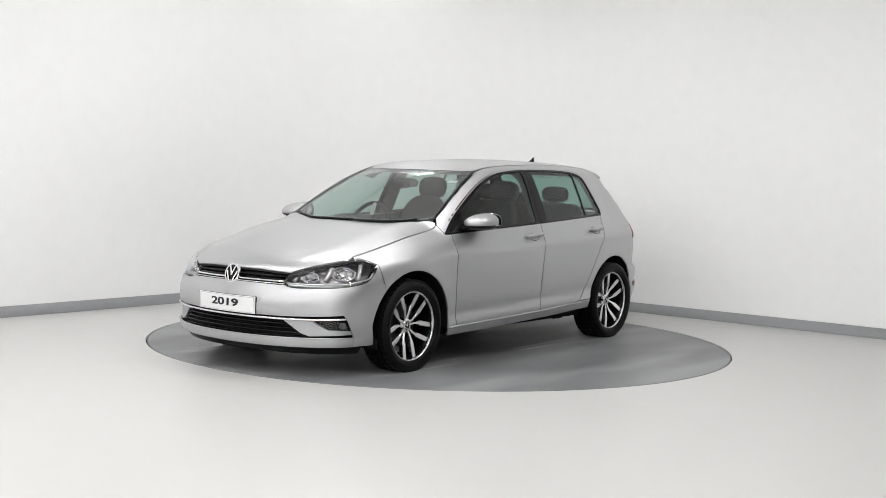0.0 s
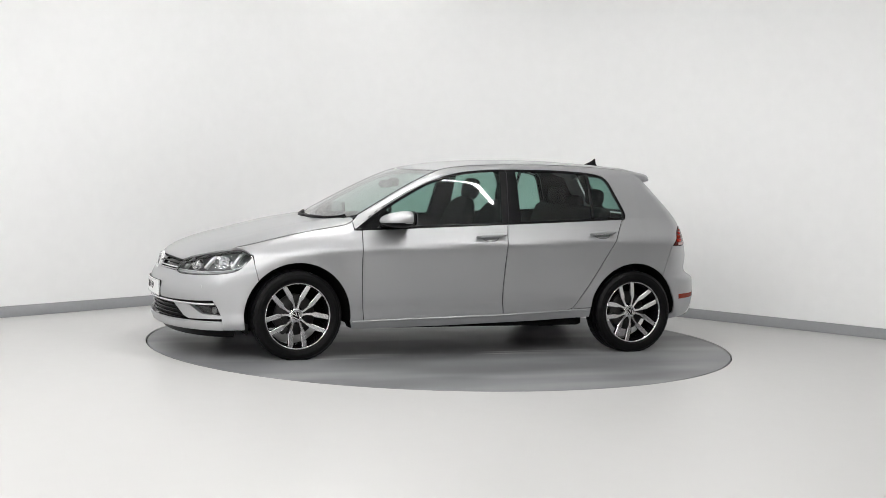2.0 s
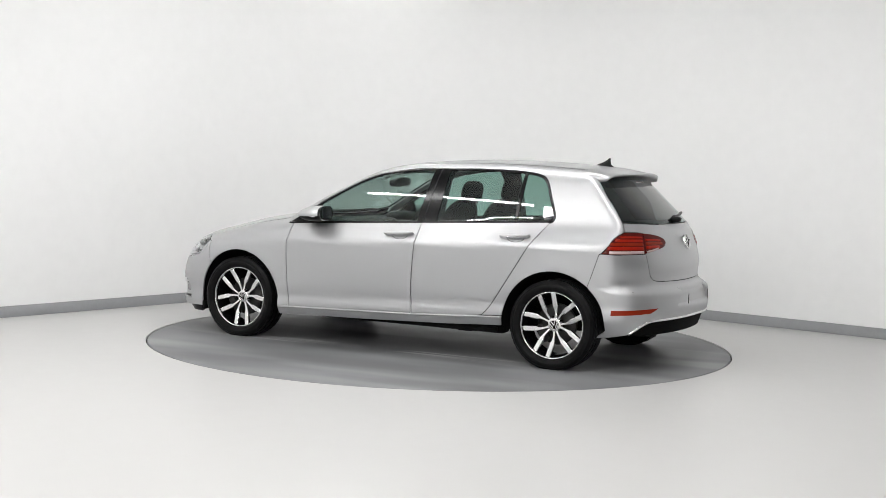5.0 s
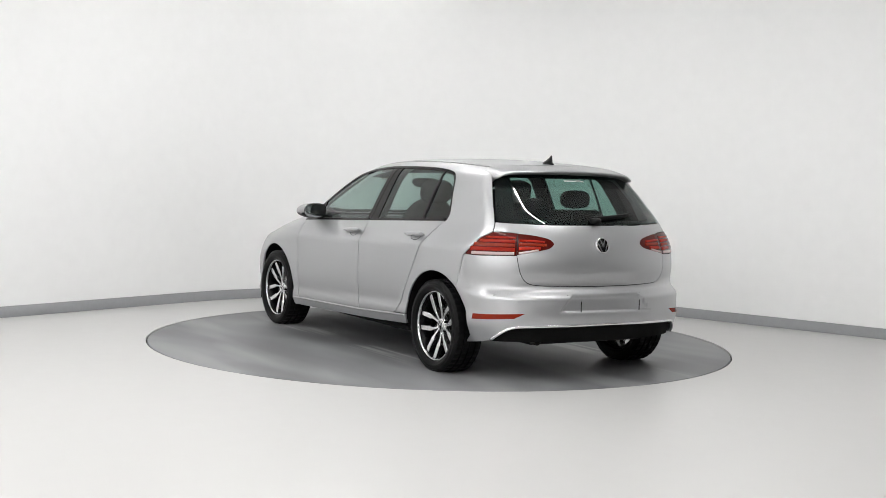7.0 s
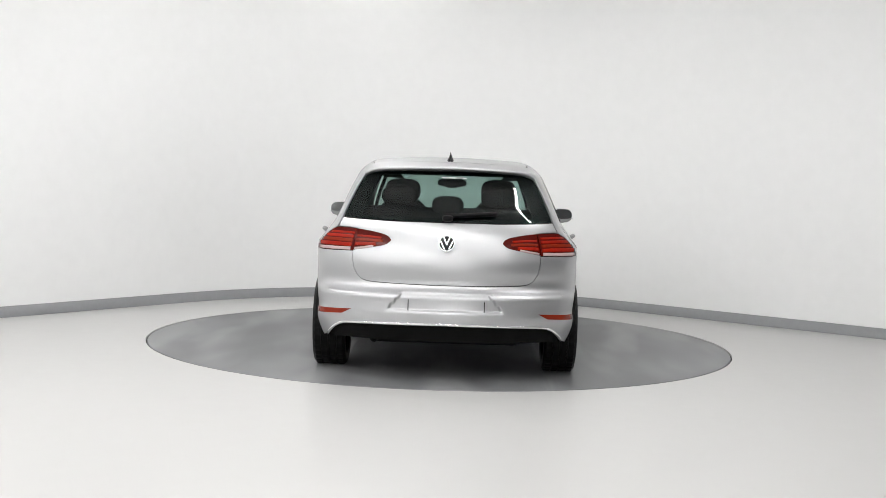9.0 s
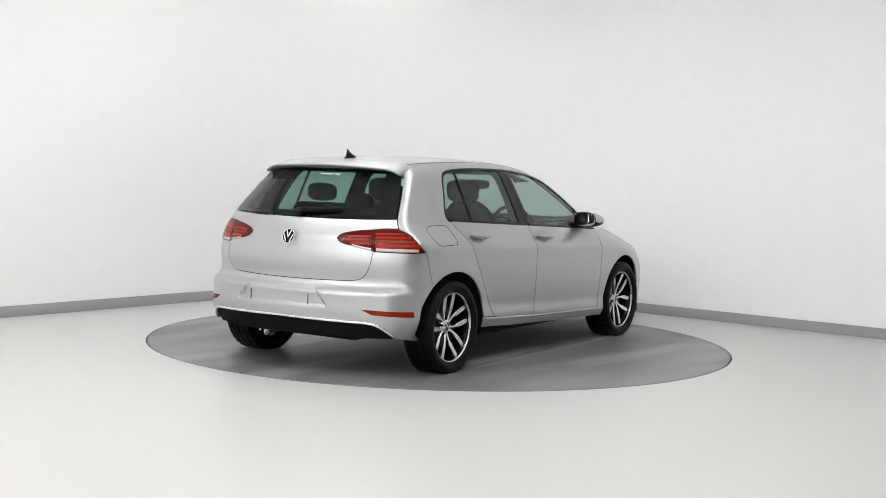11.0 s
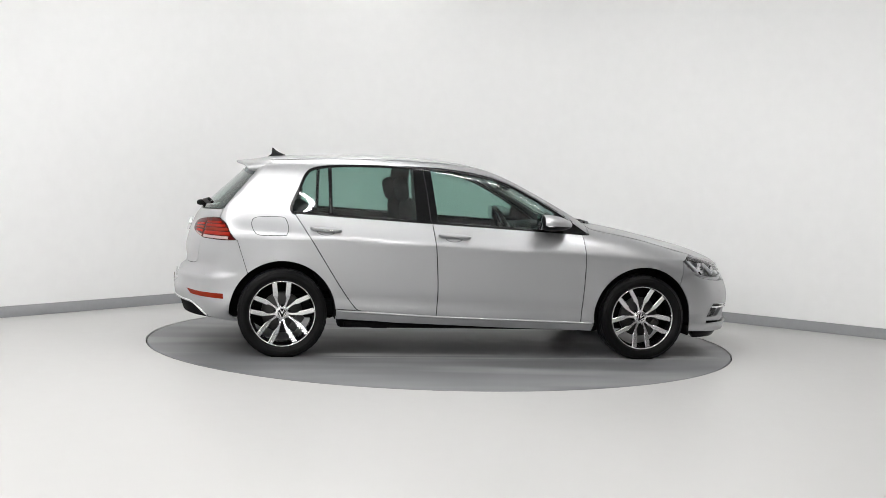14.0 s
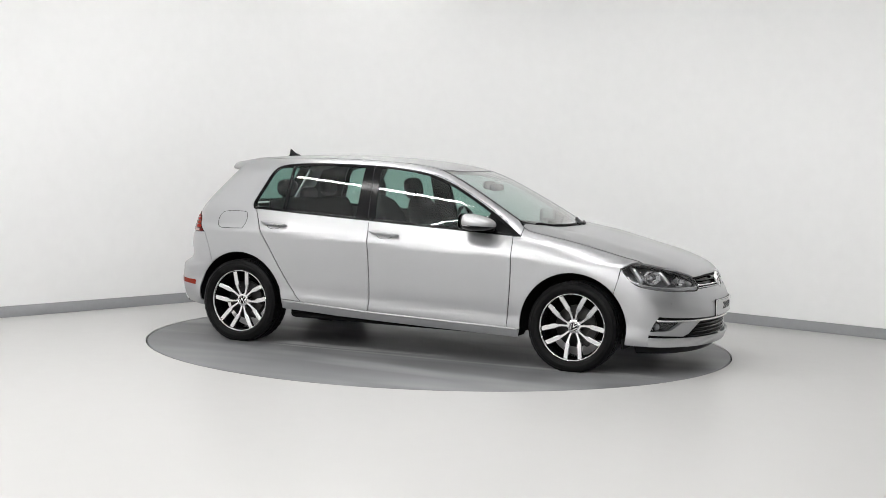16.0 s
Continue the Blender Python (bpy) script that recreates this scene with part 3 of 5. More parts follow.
wing_blade = N((0.455, 0.366), (0.635, 0.367), (0.735, 0.312), (0.885, 0.305), (0.893, 0.283), (0.72, 0.275), (0.625, 0.270), (0.565, 0.290))
panel("intake_blade", wing_blade, "nose", PAINT, front_bumper, gap=0.0, level=-0.012, lip=0.03, both=True)
fog = N((0.65, 0.362), (0.846, 0.366), (0.882, 0.308), (0.742, 0.313))
panel("fog_lamp", fog, "nose", LAMP_LENS, front_bumper, "small clear fog lamp in a dark recess", gap=0.0, level=-0.02, lip=0, both=True)
panel("chin", whole(join(N(*bend([(0.0, 0.2), (0.5, 0.2), (0.98, 0.21)], 4)), N((0.95, 0.15), (0.5, 0.145), (0.0, 0.145)))), "nose", BLACK_PLASTIC, front_bumper, "black lower bumper edge", level=-0.03, lip=0.05)

# ---- grille and lamps ----
grille_hole = join(N((0.0, 0.676), (0.25, 0.674), (0.46, 0.662)), N((0.43, 0.592)), grille_low[::-1])
grille = panel("grille", whole(grille_hole), "nose", BLACK_TRIM, label="black grille with two chrome bars", gap=-0.006, lip=0, level=-0.022)
strip("grille_bar", N(*bend([(-0.435, 0.612), (-0.2, 0.613), (0.0, 0.614), (0.2, 0.613), (0.435, 0.612)], 5)), 0.012, 0.012, CHROME, grille, level=-0.012)
strip("grille_bar", N(*bend([(-0.455, 0.642), (-0.2, 0.645), (0.0, 0.646), (0.2, 0.645), (0.455, 0.642)], 5)), 0.012, 0.012, BLACK_TRIM, grille, level=-0.014)
strip("grille_bar", N(*bend([(-0.44, 0.596), (-0.2, 0.5975), (0.0, 0.598), (0.2, 0.5975), (0.44, 0.596)], 5)), 0.006, 0.006, CHROME, grille, level=-0.006)

lamp_rim = join(lamp_top, lamp_low[1:-1])
for side in (False, True):
    head = panel("headlight", lamp_rim, "nose", LAMP_HOUSE, label="silvery headlight housing behind a clear lens", gap=-0.004, lip=0, level=-0.075, mirror=side)
    panel("lens", lamp_rim, "nose", LAMP_LENS, head, "clear headlight lens", gap=0.002, lip=0.004, mirror=side)
    strip("light_guide", on_skin("nose", bend([(0.46, 0.598), (0.65, 0.596), (0.85, 0.602), (1.0, 0.635), (1.04, 0.67)], 5), level=-0.015), 0.010, 0.010, SATIN, head, "silver light strip", mirror=side)
    strip("bezel", on_skin("nose", bend([(0.5, 0.635), (0.66, 0.682), (0.86, 0.724), (0.98, 0.728)], 5), level=-0.03), 0.014, 0.012, BLACK_TRIM, head, mirror=side)
    strip("lamp_floor", on_skin("nose", bend([(0.47, 0.586), (0.65, 0.584), (0.82, 0.590), (0.96, 0.615)], 5), level=-0.03), 0.022, 0.012, SATIN, head, mirror=side)
    for a, z, wide, tall in ((0.615, 0.636, 0.060, 0.034), (0.845, 0.662, 0.078, 0.044)):
        c = on_skin("nose", [(a, z), (a + 0.01, z)], level=-0.058)[0]
        nn = Vector((math.cos(a * 0.6), math.sin(a * 0.6), 0.05)).normalized()
        m = Matrix.Translation(c) @ nn.to_track_quat("Z", "Y").to_matrix().to_4x4() @ Matrix.Diagonal((wide, tall, 1, 1))
        bowl = turned([(0.0, -0.016), (0.4, -0.012), (0.75, 0.004), (1.0, 0.026), (1.08, 0.026), (1.1, 0.0)], 8, m @ pose(0, 0, 0, 0, 0, 22.5), "z", caps=False)
        put("reflector_bowl", bowl, CHROME, head, "chrome faceted reflector", False, side)
        m2 = Matrix.Translation(c) @ nn.to_track_quat("Z", "Y").to_matrix().to_4x4()
        put("bulb", turned([(0.0, 0.018), (0.010, 0.014), (0.013, 0.0), (0.0, -0.006)], 16, m2, "z"), SATIN, head, "", True, side)
    for a in (0.52, 0.735, 0.95):
        strip("divider", on_skin("nose", [(a - 0.02, 0.604 + (a - 0.52) * 0.05), (a + 0.03, 0.672 + (a - 0.52) * 0.13)], level=-0.045), 0.024, 0.02, SATIN, head, mirror=side)

# ---- doors, sills, side frame ----
front_door = join(S(*GAP_A), S((0.852, 0.907), (0.5, belt(0.5)), (0.1, belt(0.1)), (-0.262, belt(-0.262))), S(*GAP_B[::-1]), S((-0.225, 0.300), (0.3, 0.285), (0.845, 0.268)))
rear_door = join(S(*GAP_B), S((-0.262, belt(-0.262)), (-0.7, belt(-0.7)), (-1.235, belt(-1.235))), S(*GAP_C[::-1]), S((-0.69, 0.325), (-0.45, 0.310), (-0.225, 0.300)))
doors_f = panel("front_door", front_door, "side", PAINT, both=True, gap=0.0036)
doors_r = panel("rear_door", rear_door, "side", PAINT, both=True, gap=0.0036)
sill = join(S((0.946, 0.262), (0.845, 0.268), (0.3, 0.285), (-0.225, 0.300), (-0.69, 0.325), (-0.765, 0.332), (-0.945, 0.345)), S((-0.94, 0.272), (-0.5, 0.248), (0.2, 0.224), (0.93, 0.205)))
panel("sill", sill, "side", PAINT, both=True)
strip("sill_ledge", S((0.93, 0.262), (0.845, 0.265), (0.3, 0.281), (-0.225, 0.296), (-0.69, 0.319), (-0.93, 0.332)), 0.016, 0.010, PAINT, both=True, level=-0.002)

gate_side = B(*bend([(0.965, 1.345), (0.93, 1.30), (0.862, 1.15), (0.818, 1.03), (0.822, 0.966)], 4))
TAIL_OUT = bend([(0.822, 0.966), (0.90, 0.925), (0.951, 0.868), (1.0, 0.816)], 4)
rear_seam = S((-1.640, 0.812), (-1.566, 0.588))
quarter = join(hood_side[-1:], shield_edge, roof_edge[1:], gate_side, B(*TAIL_OUT), rear_seam, S(*arc(-HUB_X, HUB_Z, ARCH, 131, 6)), S((-0.945, 0.345), (-0.765, 0.332)),
               S(*GAP_C[6:]), S((-1.235, 1.0), (-1.262, 1.012)), S(*DLO_TOP[::-1]))
quarters = panel("side_frame", quarter, "side", PAINT, label="silver pillar, roof rail and rear wing", both=True)
fuel = S(*bend([(-1.30, 0.86), (-1.285, 0.90), (-1.30, 0.96), (-1.34, 0.983), (-1.50, 0.978), (-1.54, 0.95), (-1.535, 0.90), (-1.50, 0.860), (-1.42, 0.856), (-1.30, 0.86)], 4)[:-1])
strip("fuel_flap", join(flip(fuel), flip(fuel[:1])), 0.0045, 0.0012, GAP, quarters[1], "round-cornered fuel flap seam")

roof_front = T(*bend([(0.25, 0.0), (0.24, 0.25), (0.195, 0.495)], 4))
roof_back = T(*bend([(-1.40, 0.512), (-1.43, 0.3), (-1.44, 0.0)], 4))
roof_panel = panel("roof", whole(join(roof_front, roof_edge[1:], roof_back[1:])), "top", PAINT, gap=0.002)

# ---- glass ----
shield_low = T(*bend([(1.072, 0.0), (1.045, 0.27), (0.972, 0.44), (0.885, 0.595), (0.845, 0.650)], 5))
shield = whole(join(shield_low, shield_edge[1:], roof_front[::-1][1:]))
windscreen = panel("windscreen", shield, "top", SHIELD_GLASS, label="clear windscreen with a black rim", gap=0.004, lip=0, level=-0.003)
rim_line = join(shield, shield[:1])
strip("rim", rim_line, 0.03, 0.003, BLACK_TRIM, windscreen, level=-0.006)
strip("scuttle", T(*bend([(0.875, -0.66), (0.905, -0.6), (0.99, -0.44), (1.065, -0.26), (1.09, 0.0), (1.065, 0.26), (0.99, 0.44), (0.905, 0.6), (0.875, 0.66)], 5)), 0.07, 0.008, BLACK_PLASTIC, windscreen, "black plastic scuttle", level=-0.02)

top_x = np.array([p[0] for p in DLO_TOP])[::-1]
top_z = np.array([p[1] for p in DLO_TOP])[::-1]


def frame_z(x):
    return float(np.interp(x, top_x[4:], top_z[4:]))


def run_top(a, b, d):
    n = 8
    return [(a + (b - a) * k / n, frame_z(a + (b - a) * k / n) - d) for k in range(n + 1)]


IN = 0.024
glass_f = S(*run_top(0.655, -0.268, IN), (-0.225, belt(-0.225) + 0.014), (0.655, belt(0.655) + 0.014))
glass_r = S(*run_top(-0.385, -0.975, IN), (-0.972, belt(-0.97) + 0.014), (-0.372, belt(-0.372) + 0.014))
glass_q = S(*run_top(-1.008, -1.125, IN), (-1.15, 1.283), (-1.195, 1.185), (-1.245, 1.06), (-1.243, 1.03), (-1.002, belt(-1.0) + 0.014))
pillar_b = S((-0.262, 1.356), (-0.392, 1.362), (-0.374, belt(-0.374)), (-0.215, belt(-0.215)))
corner_f = S((0.905, 0.905), (0.80, 0.975), (0.66, 1.068), (0.645, 1.04), (0.645, belt(0.645)))
dlo_line = S(*DLO_TOP)
for k, mir in ((0, False), (1, True)):
    panel("window", glass_f, "side", SIDE_GLASS, doors_f[k], "green-tinted side window", gap=-0.006, lip=0, level=-0.007, mirror=mir)
    panel("window", glass_r, "side", SIDE_GLASS, doors_r[k], "green-tinted side window", gap=-0.006, lip=0, level=-0.007, mirror=mir)
    panel("quarter_window", glass_q, "side", SIDE_GLASS, doors_r[k], "green-tinted quarter window", gap=-0.006, lip=0, level=-0.007, mirror=mir)
    panel("pillar_cover", pillar_b, "side", BLACK_TRIM, doors_f[k], "gloss black pillar cover", gap=0.001, level=-0.003, mirror=mir)
    panel("mirror_triangle", corner_f, "side", BLACK_TRIM, doors_f[k], "black corner trim", gap=0.0, level=-0.003, mirror=mir)
    strip("window_frame", dlo_line, 0.036, 0.004, BLACK_TRIM, quarters[k], "black window surround", level=-0.006, mirror=mir)
    strip("window_ledge", S((0.90, 0.911), (0.5, belt(0.5) + 0.006), (0.0, belt(0) + 0.006), (-0.26, belt(-0.26) + 0.006)), 0.022, 0.006, BLACK_TRIM, doors_f[k], level=-0.004, mirror=mir)
    strip("window_ledge", S((-0.264, belt(-0.264) + 0.006), (-0.8, belt(-0.8) + 0.006), (-1.25, belt(-1.25) + 0.006)), 0.022, 0.006, BLACK_TRIM, doors_r[k], level=-0.004, mirror=mir)
    strip("window_divider", S((-0.992, frame_z(-0.99) - 0.012), (-0.987, belt(-0.987) + 0.006)), 0.026, 0.006, BLACK_TRIM, doors_r[k], level=-0.005, mirror=mir)
    strip("pillar_gap", S((-0.318, 1.355), (-0.292, 1.17), (-0.272, belt(-0.27) + 0.01)), 0.006, 0.001, GAP, doors_f[k], level=-0.002, mirror=mir)

# ---- tail ----
gate_low = bend([(0.657, 0.818), (0.645, 0.76), (0.628, 0.70), (0.60, 0.655), (0.545, 0.631), (0.4, 0.624), (0.2, 0.621), (0.0, 0.620)], 4)
glass_low = [(0.0, 1.018), (0.41, 1.017), (0.78, 1.026), (0.818, 1.03)]
gate = join(B(*glass_low), B((0.821, 0.985), (0.822, 0.966)), B(*bend([(0.822, 0.966), (0.724, 0.964), (0.70, 0.962)], 3)), B((0.657, 0.958), (0.657, 0.818)), B(*gate_low)[1:])
tailgate = panel("tailgate", whole(gate), "tail", PAINT, gap=0.0036)
rear_top = B(*bend([(0.965, 1.338), (0.7, 1.338), (0.35, 1.342), (0.0, 1.344)], 4))
rear_pane = whole(join(B(*glass_low), B(*bend([(0.818, 1.03), (0.862, 1.15), (0.93, 1.30), (0.965, 1.338)], 4)), rear_top[1:]))
panel("rear_window", rear_pane, "tail", REAR_GLASS, tailgate, "dark-rimmed tinted rear window", gap=0.003, lip=0, level=-0.004)
for mir in (False, True):
    border = B(*bend([(0.818, 1.03), (0.862, 1.15), (0.93, 1.30), (0.965, 1.338)], 4), (0.80, 1.335), *bend([(0.775, 1.29), (0.715, 1.15), (0.68, 1.06), (0.66, 1.027)], 4))
    panel("rear_window_rim", border, "tail", BLACK_TRIM, tailgate, "wide black window border", gap=0.003, lip=0, level=-0.0065, mirror=mir)
low_rim = whole(B((0.0, 1.018), (0.41, 1.017), (0.70, 1.024), (0.705, 1.05), (0.41, 1.046), (0.0, 1.048)))
panel("rear_window_rim", low_rim, "tail", BLACK_TRIM, tailgate, gap=0.002, lip=0, level=-0.0065)
top_rim = whole(B((0.0, 1.344), (0.35, 1.342), (0.7, 1.339), (0.84, 1.336), (0.815, 1.312), (0.4, 1.313), (0.0, 1.314)))
panel("rear_window_rim", top_rim, "tail", BLACK_TRIM, tailgate, gap=0.002, lip=0, level=-0.0065)

lamp_o = join(B(*bend([(0.657, 0.962), (0.75, 0.966), (0.822, 0.966)], 3)), B(*TAIL_OUT)[1:], B((1.0, 0.816), (0.903, 0.813), (0.657, 0.818))[1:])
lamp_i = join(B(*bend([(0.657, 0.962), (0.55, 0.952), (0.44, 0.931), (0.402, 0.905), (0.402, 0.888), (0.44, 0.862), (0.55, 0.84), (0.657, 0.82)], 4)))
for k, mir in ((0, False), (1, True)):
    t_o = panel("tail_light", lamp_o, "tail", DARK_RED, quarters[k], "red tail light with a white band", gap=0.003, level=0.003, lip=0.03, grid=0.025, mirror=mir)
    t_i = panel("tail_light", lamp_i, "tail", DARK_RED, tailgate, "dark red tail light on the tailgate", gap=0.003, level=0.003, lip=0.03, grid=0.025, mirror=mir)
    strip("white_band", on_skin("tail", [(0.675, 0.831), (0.80, 0.829), (0.945, 0.829)]), 0.020, 0.003, WHITE_LENS, t_o, level=0.003, mirror=mir)
    for a1, z, wide, mat in ((0.955, 0.857, 0.024, RED_LENS), (0.935, 0.884, 0.022, ORANGE_RED), (0.90, 0.909, 0.020, RED_LENS), (0.86, 0.932, 0.014, RED_LENS)):
        strip("red_bar", on_skin("tail", bend([(0.672, z - 0.002), (0.78, z), (a1, z)], 3)), wide, 0.003, mat, t_o, level=0.003, mirror=mir)
    for a0, z0, z1, wide, mat in ((0.50, 0.866, 0.864, 0.020, RED_LENS), (0.455, 0.887, 0.889, 0.018, ORANGE_RED), (0.47, 0.907, 0.914, 0.014, RED_LENS)):
        strip("red_bar", on_skin("tail", bend([(a0, z0), (0.56, (z0 + z1) / 2 + 0.002), (0.645, z1)], 3)), wide, 0.003, mat, t_i, level=0.003, mirror=mir)
    strip("white_band", on_skin("tail", [(0.515, 0.855), (0.58, 0.842), (0.645, 0.833)]), 0.014, 0.003, WHITE_LENS, t_i, level=0.003, mirror=mir)

rear_arch = S(*arc(-HUB_X, HUB_Z, ARCH, 131, 182))
rear_foot = join(rear_arch, B((1.0, 0.235), (0.9, 0.25), (0.80, 0.272)), B(*bend([(0.80, 0.272), (0.74, 0.318), (0.69, 0.348), (0.62, 0.366), (0.4, 0.374), (0.0, 0.380)], 4))[1:])
lamp_under = B((0.657, 0.818), (0.903, 0.813), (1.0, 0.816))
rear = join(B(*gate_low[::-1]), lamp_under[1:], rear_seam, rear_foot[1:])
rear_bumper = panel("rear_bumper", whole(rear), "tail", PAINT, label="silver painted rear bumper with parking sensors", gap=0.0015, grid=0.012)
diff = join(B(*bend([(0.0, 0.380), (0.4, 0.374), (0.62, 0.366), (0.69, 0.348), (0.74, 0.318), (0.80, 0.272)], 4)), B((0.80, 0.268), (0.5, 0.268), (0.0, 0.268)))
panel("diffuser", whole(diff), "tail", UNDER, rear_bumper, "black lower diffuser", gap=-0.004, lip=0.05, level=-0.022)
edge = bend([(0.80, 0.274), (0.74, 0.32), (0.69, 0.350), (0.62, 0.367), (0.4, 0.375), (0.0, 0.381)], 4)
strip("chrome_trim", B(*edge, *[(-a, z) for a, z in edge[::-1][1:]]), 0.018, 0.009, CHROME, rear_bumper, "thin chrome trim line", level=-0.001)
for k, mir in ((0, False), (1, True)):
    panel("reflector", B((0.59, 0.455), (0.92, 0.438), (0.925, 0.402), (0.655, 0.421)), "tail", ORANGE_RED, rear_bumper, "red rear reflector", gap=0.0, lip=0.01, level=0.002, mirror=mir)
# the spoiler over the rear window
spo = []
for k in range(29):
    y = -0.565 + 1.13 * k / 28
    z0 = float(cast(np.array([[-1.41 + 0.05 * y * y, y, 1.7]]), np.array([[0, 0, -1.0]]), 0.9)[0, 2])
    xr = -1.655 + 0.16 * y * y + 0.30 * y ** 4
    spo.append([(-1.405, y, z0 + 0.001), (-1.53, y, z0 - 0.022), (xr + 0.015, y, z0 - 0.034), (xr, y, z0 - 0.041), (xr + 0.006, y, z0 - 0.052), (xr + 0.08, y * 0.995, z0 - 0.062), (-1.50 + 0.1 * y * y, y * 0.98, z0 - 0.07)])
bm = bmesh.new()
vs = [[bm.verts.new(p) for p in r] for r in spo]
for a, b in zip(vs[:-1], vs[1:]):
    for i in range(6):
        bm.faces.new((a[i], a[i + 1], b[i + 1], b[i]))
for r in (vs[0], vs[-1]):
    bm.faces.new(r)
bmesh.ops.recalc_face_normals(bm, faces=bm.faces)
spoiler = put("spoiler", bm, PAINT, tailgate, "silver roof spoiler", True)

# ---- wheels ----
def spoke_bm(ang, lean):
    """One blade of a split spoke: thin at the hub, kinked, broad at the rim. Outer face towards +y."""
    bm = bmesh.new()
    def at(rad, turn):
        return Vector((rad * math.cos(radians(ang + lean * turn)), 0, rad * math.sin(radians(ang + lean * turn))))
    rows = []
    for p, w, y in ((at(0.036, 25.0), 0.015, 0.040), (at(0.085, 23.0), 0.016, 0.046), (at(0.113, 21.2), 0.022, 0.051), (at(0.132, 18.8), 0.035, 0.055), (at(0.170, 15.9), 0.034, 0.061), (at(0.2245, 13.2), 0.034, 0.069)):
        d = at(1.0, 4.0 if y > 0.05 else 14.0)
        s = Vector((-d.z, 0, d.x))
        rows.append([bm.verts.new(p + s * k * w / 2 + Vector((0, y + h, 0))) for k, h in ((-1, -0.03), (-1, -0.003), (-0.75, 0.0), (0.75, 0.0), (1, -0.003), (1, -0.03))])
    for a, b in zip(rows[:-1], rows[1:]):
        for i in range(6):
            j = (i + 1) % 6
            bm.faces.new((a[i], a[j], b[j], b[i]))
    bm.faces.new(rows[0])
    bm.faces.new(rows[-1])
    bmesh.ops.recalc_face_normals(bm, faces=bm.faces)
    return bm


def badge_bars(bm, r, w, h, up, mat):
    """Plain slanted bars inside a round badge."""
    for ax, az, bx, bz in ((-0.85, 0.2, -0.38, -0.78), (0.85, 0.2, 0.38, -0.78), (-0.40, 0.82, 0.0, -0.15), (0.40, 0.82, 0.0, -0.15)):
        a, b = Vector((ax * r, 0, az * r)), Vector((bx * r, 0, bz * r))
        d = b - a
        m = Matrix.Translation((a + b) / 2 + Vector((0, up, 0))) @ pose(0, 0, 0, 0, -math.degrees(math.atan2(d.z, d.x)), 0)
        bmesh.ops.create_cube(bm, size=1, matrix=m @ Matrix.Diagonal((d.length + w, h, w, 1)))


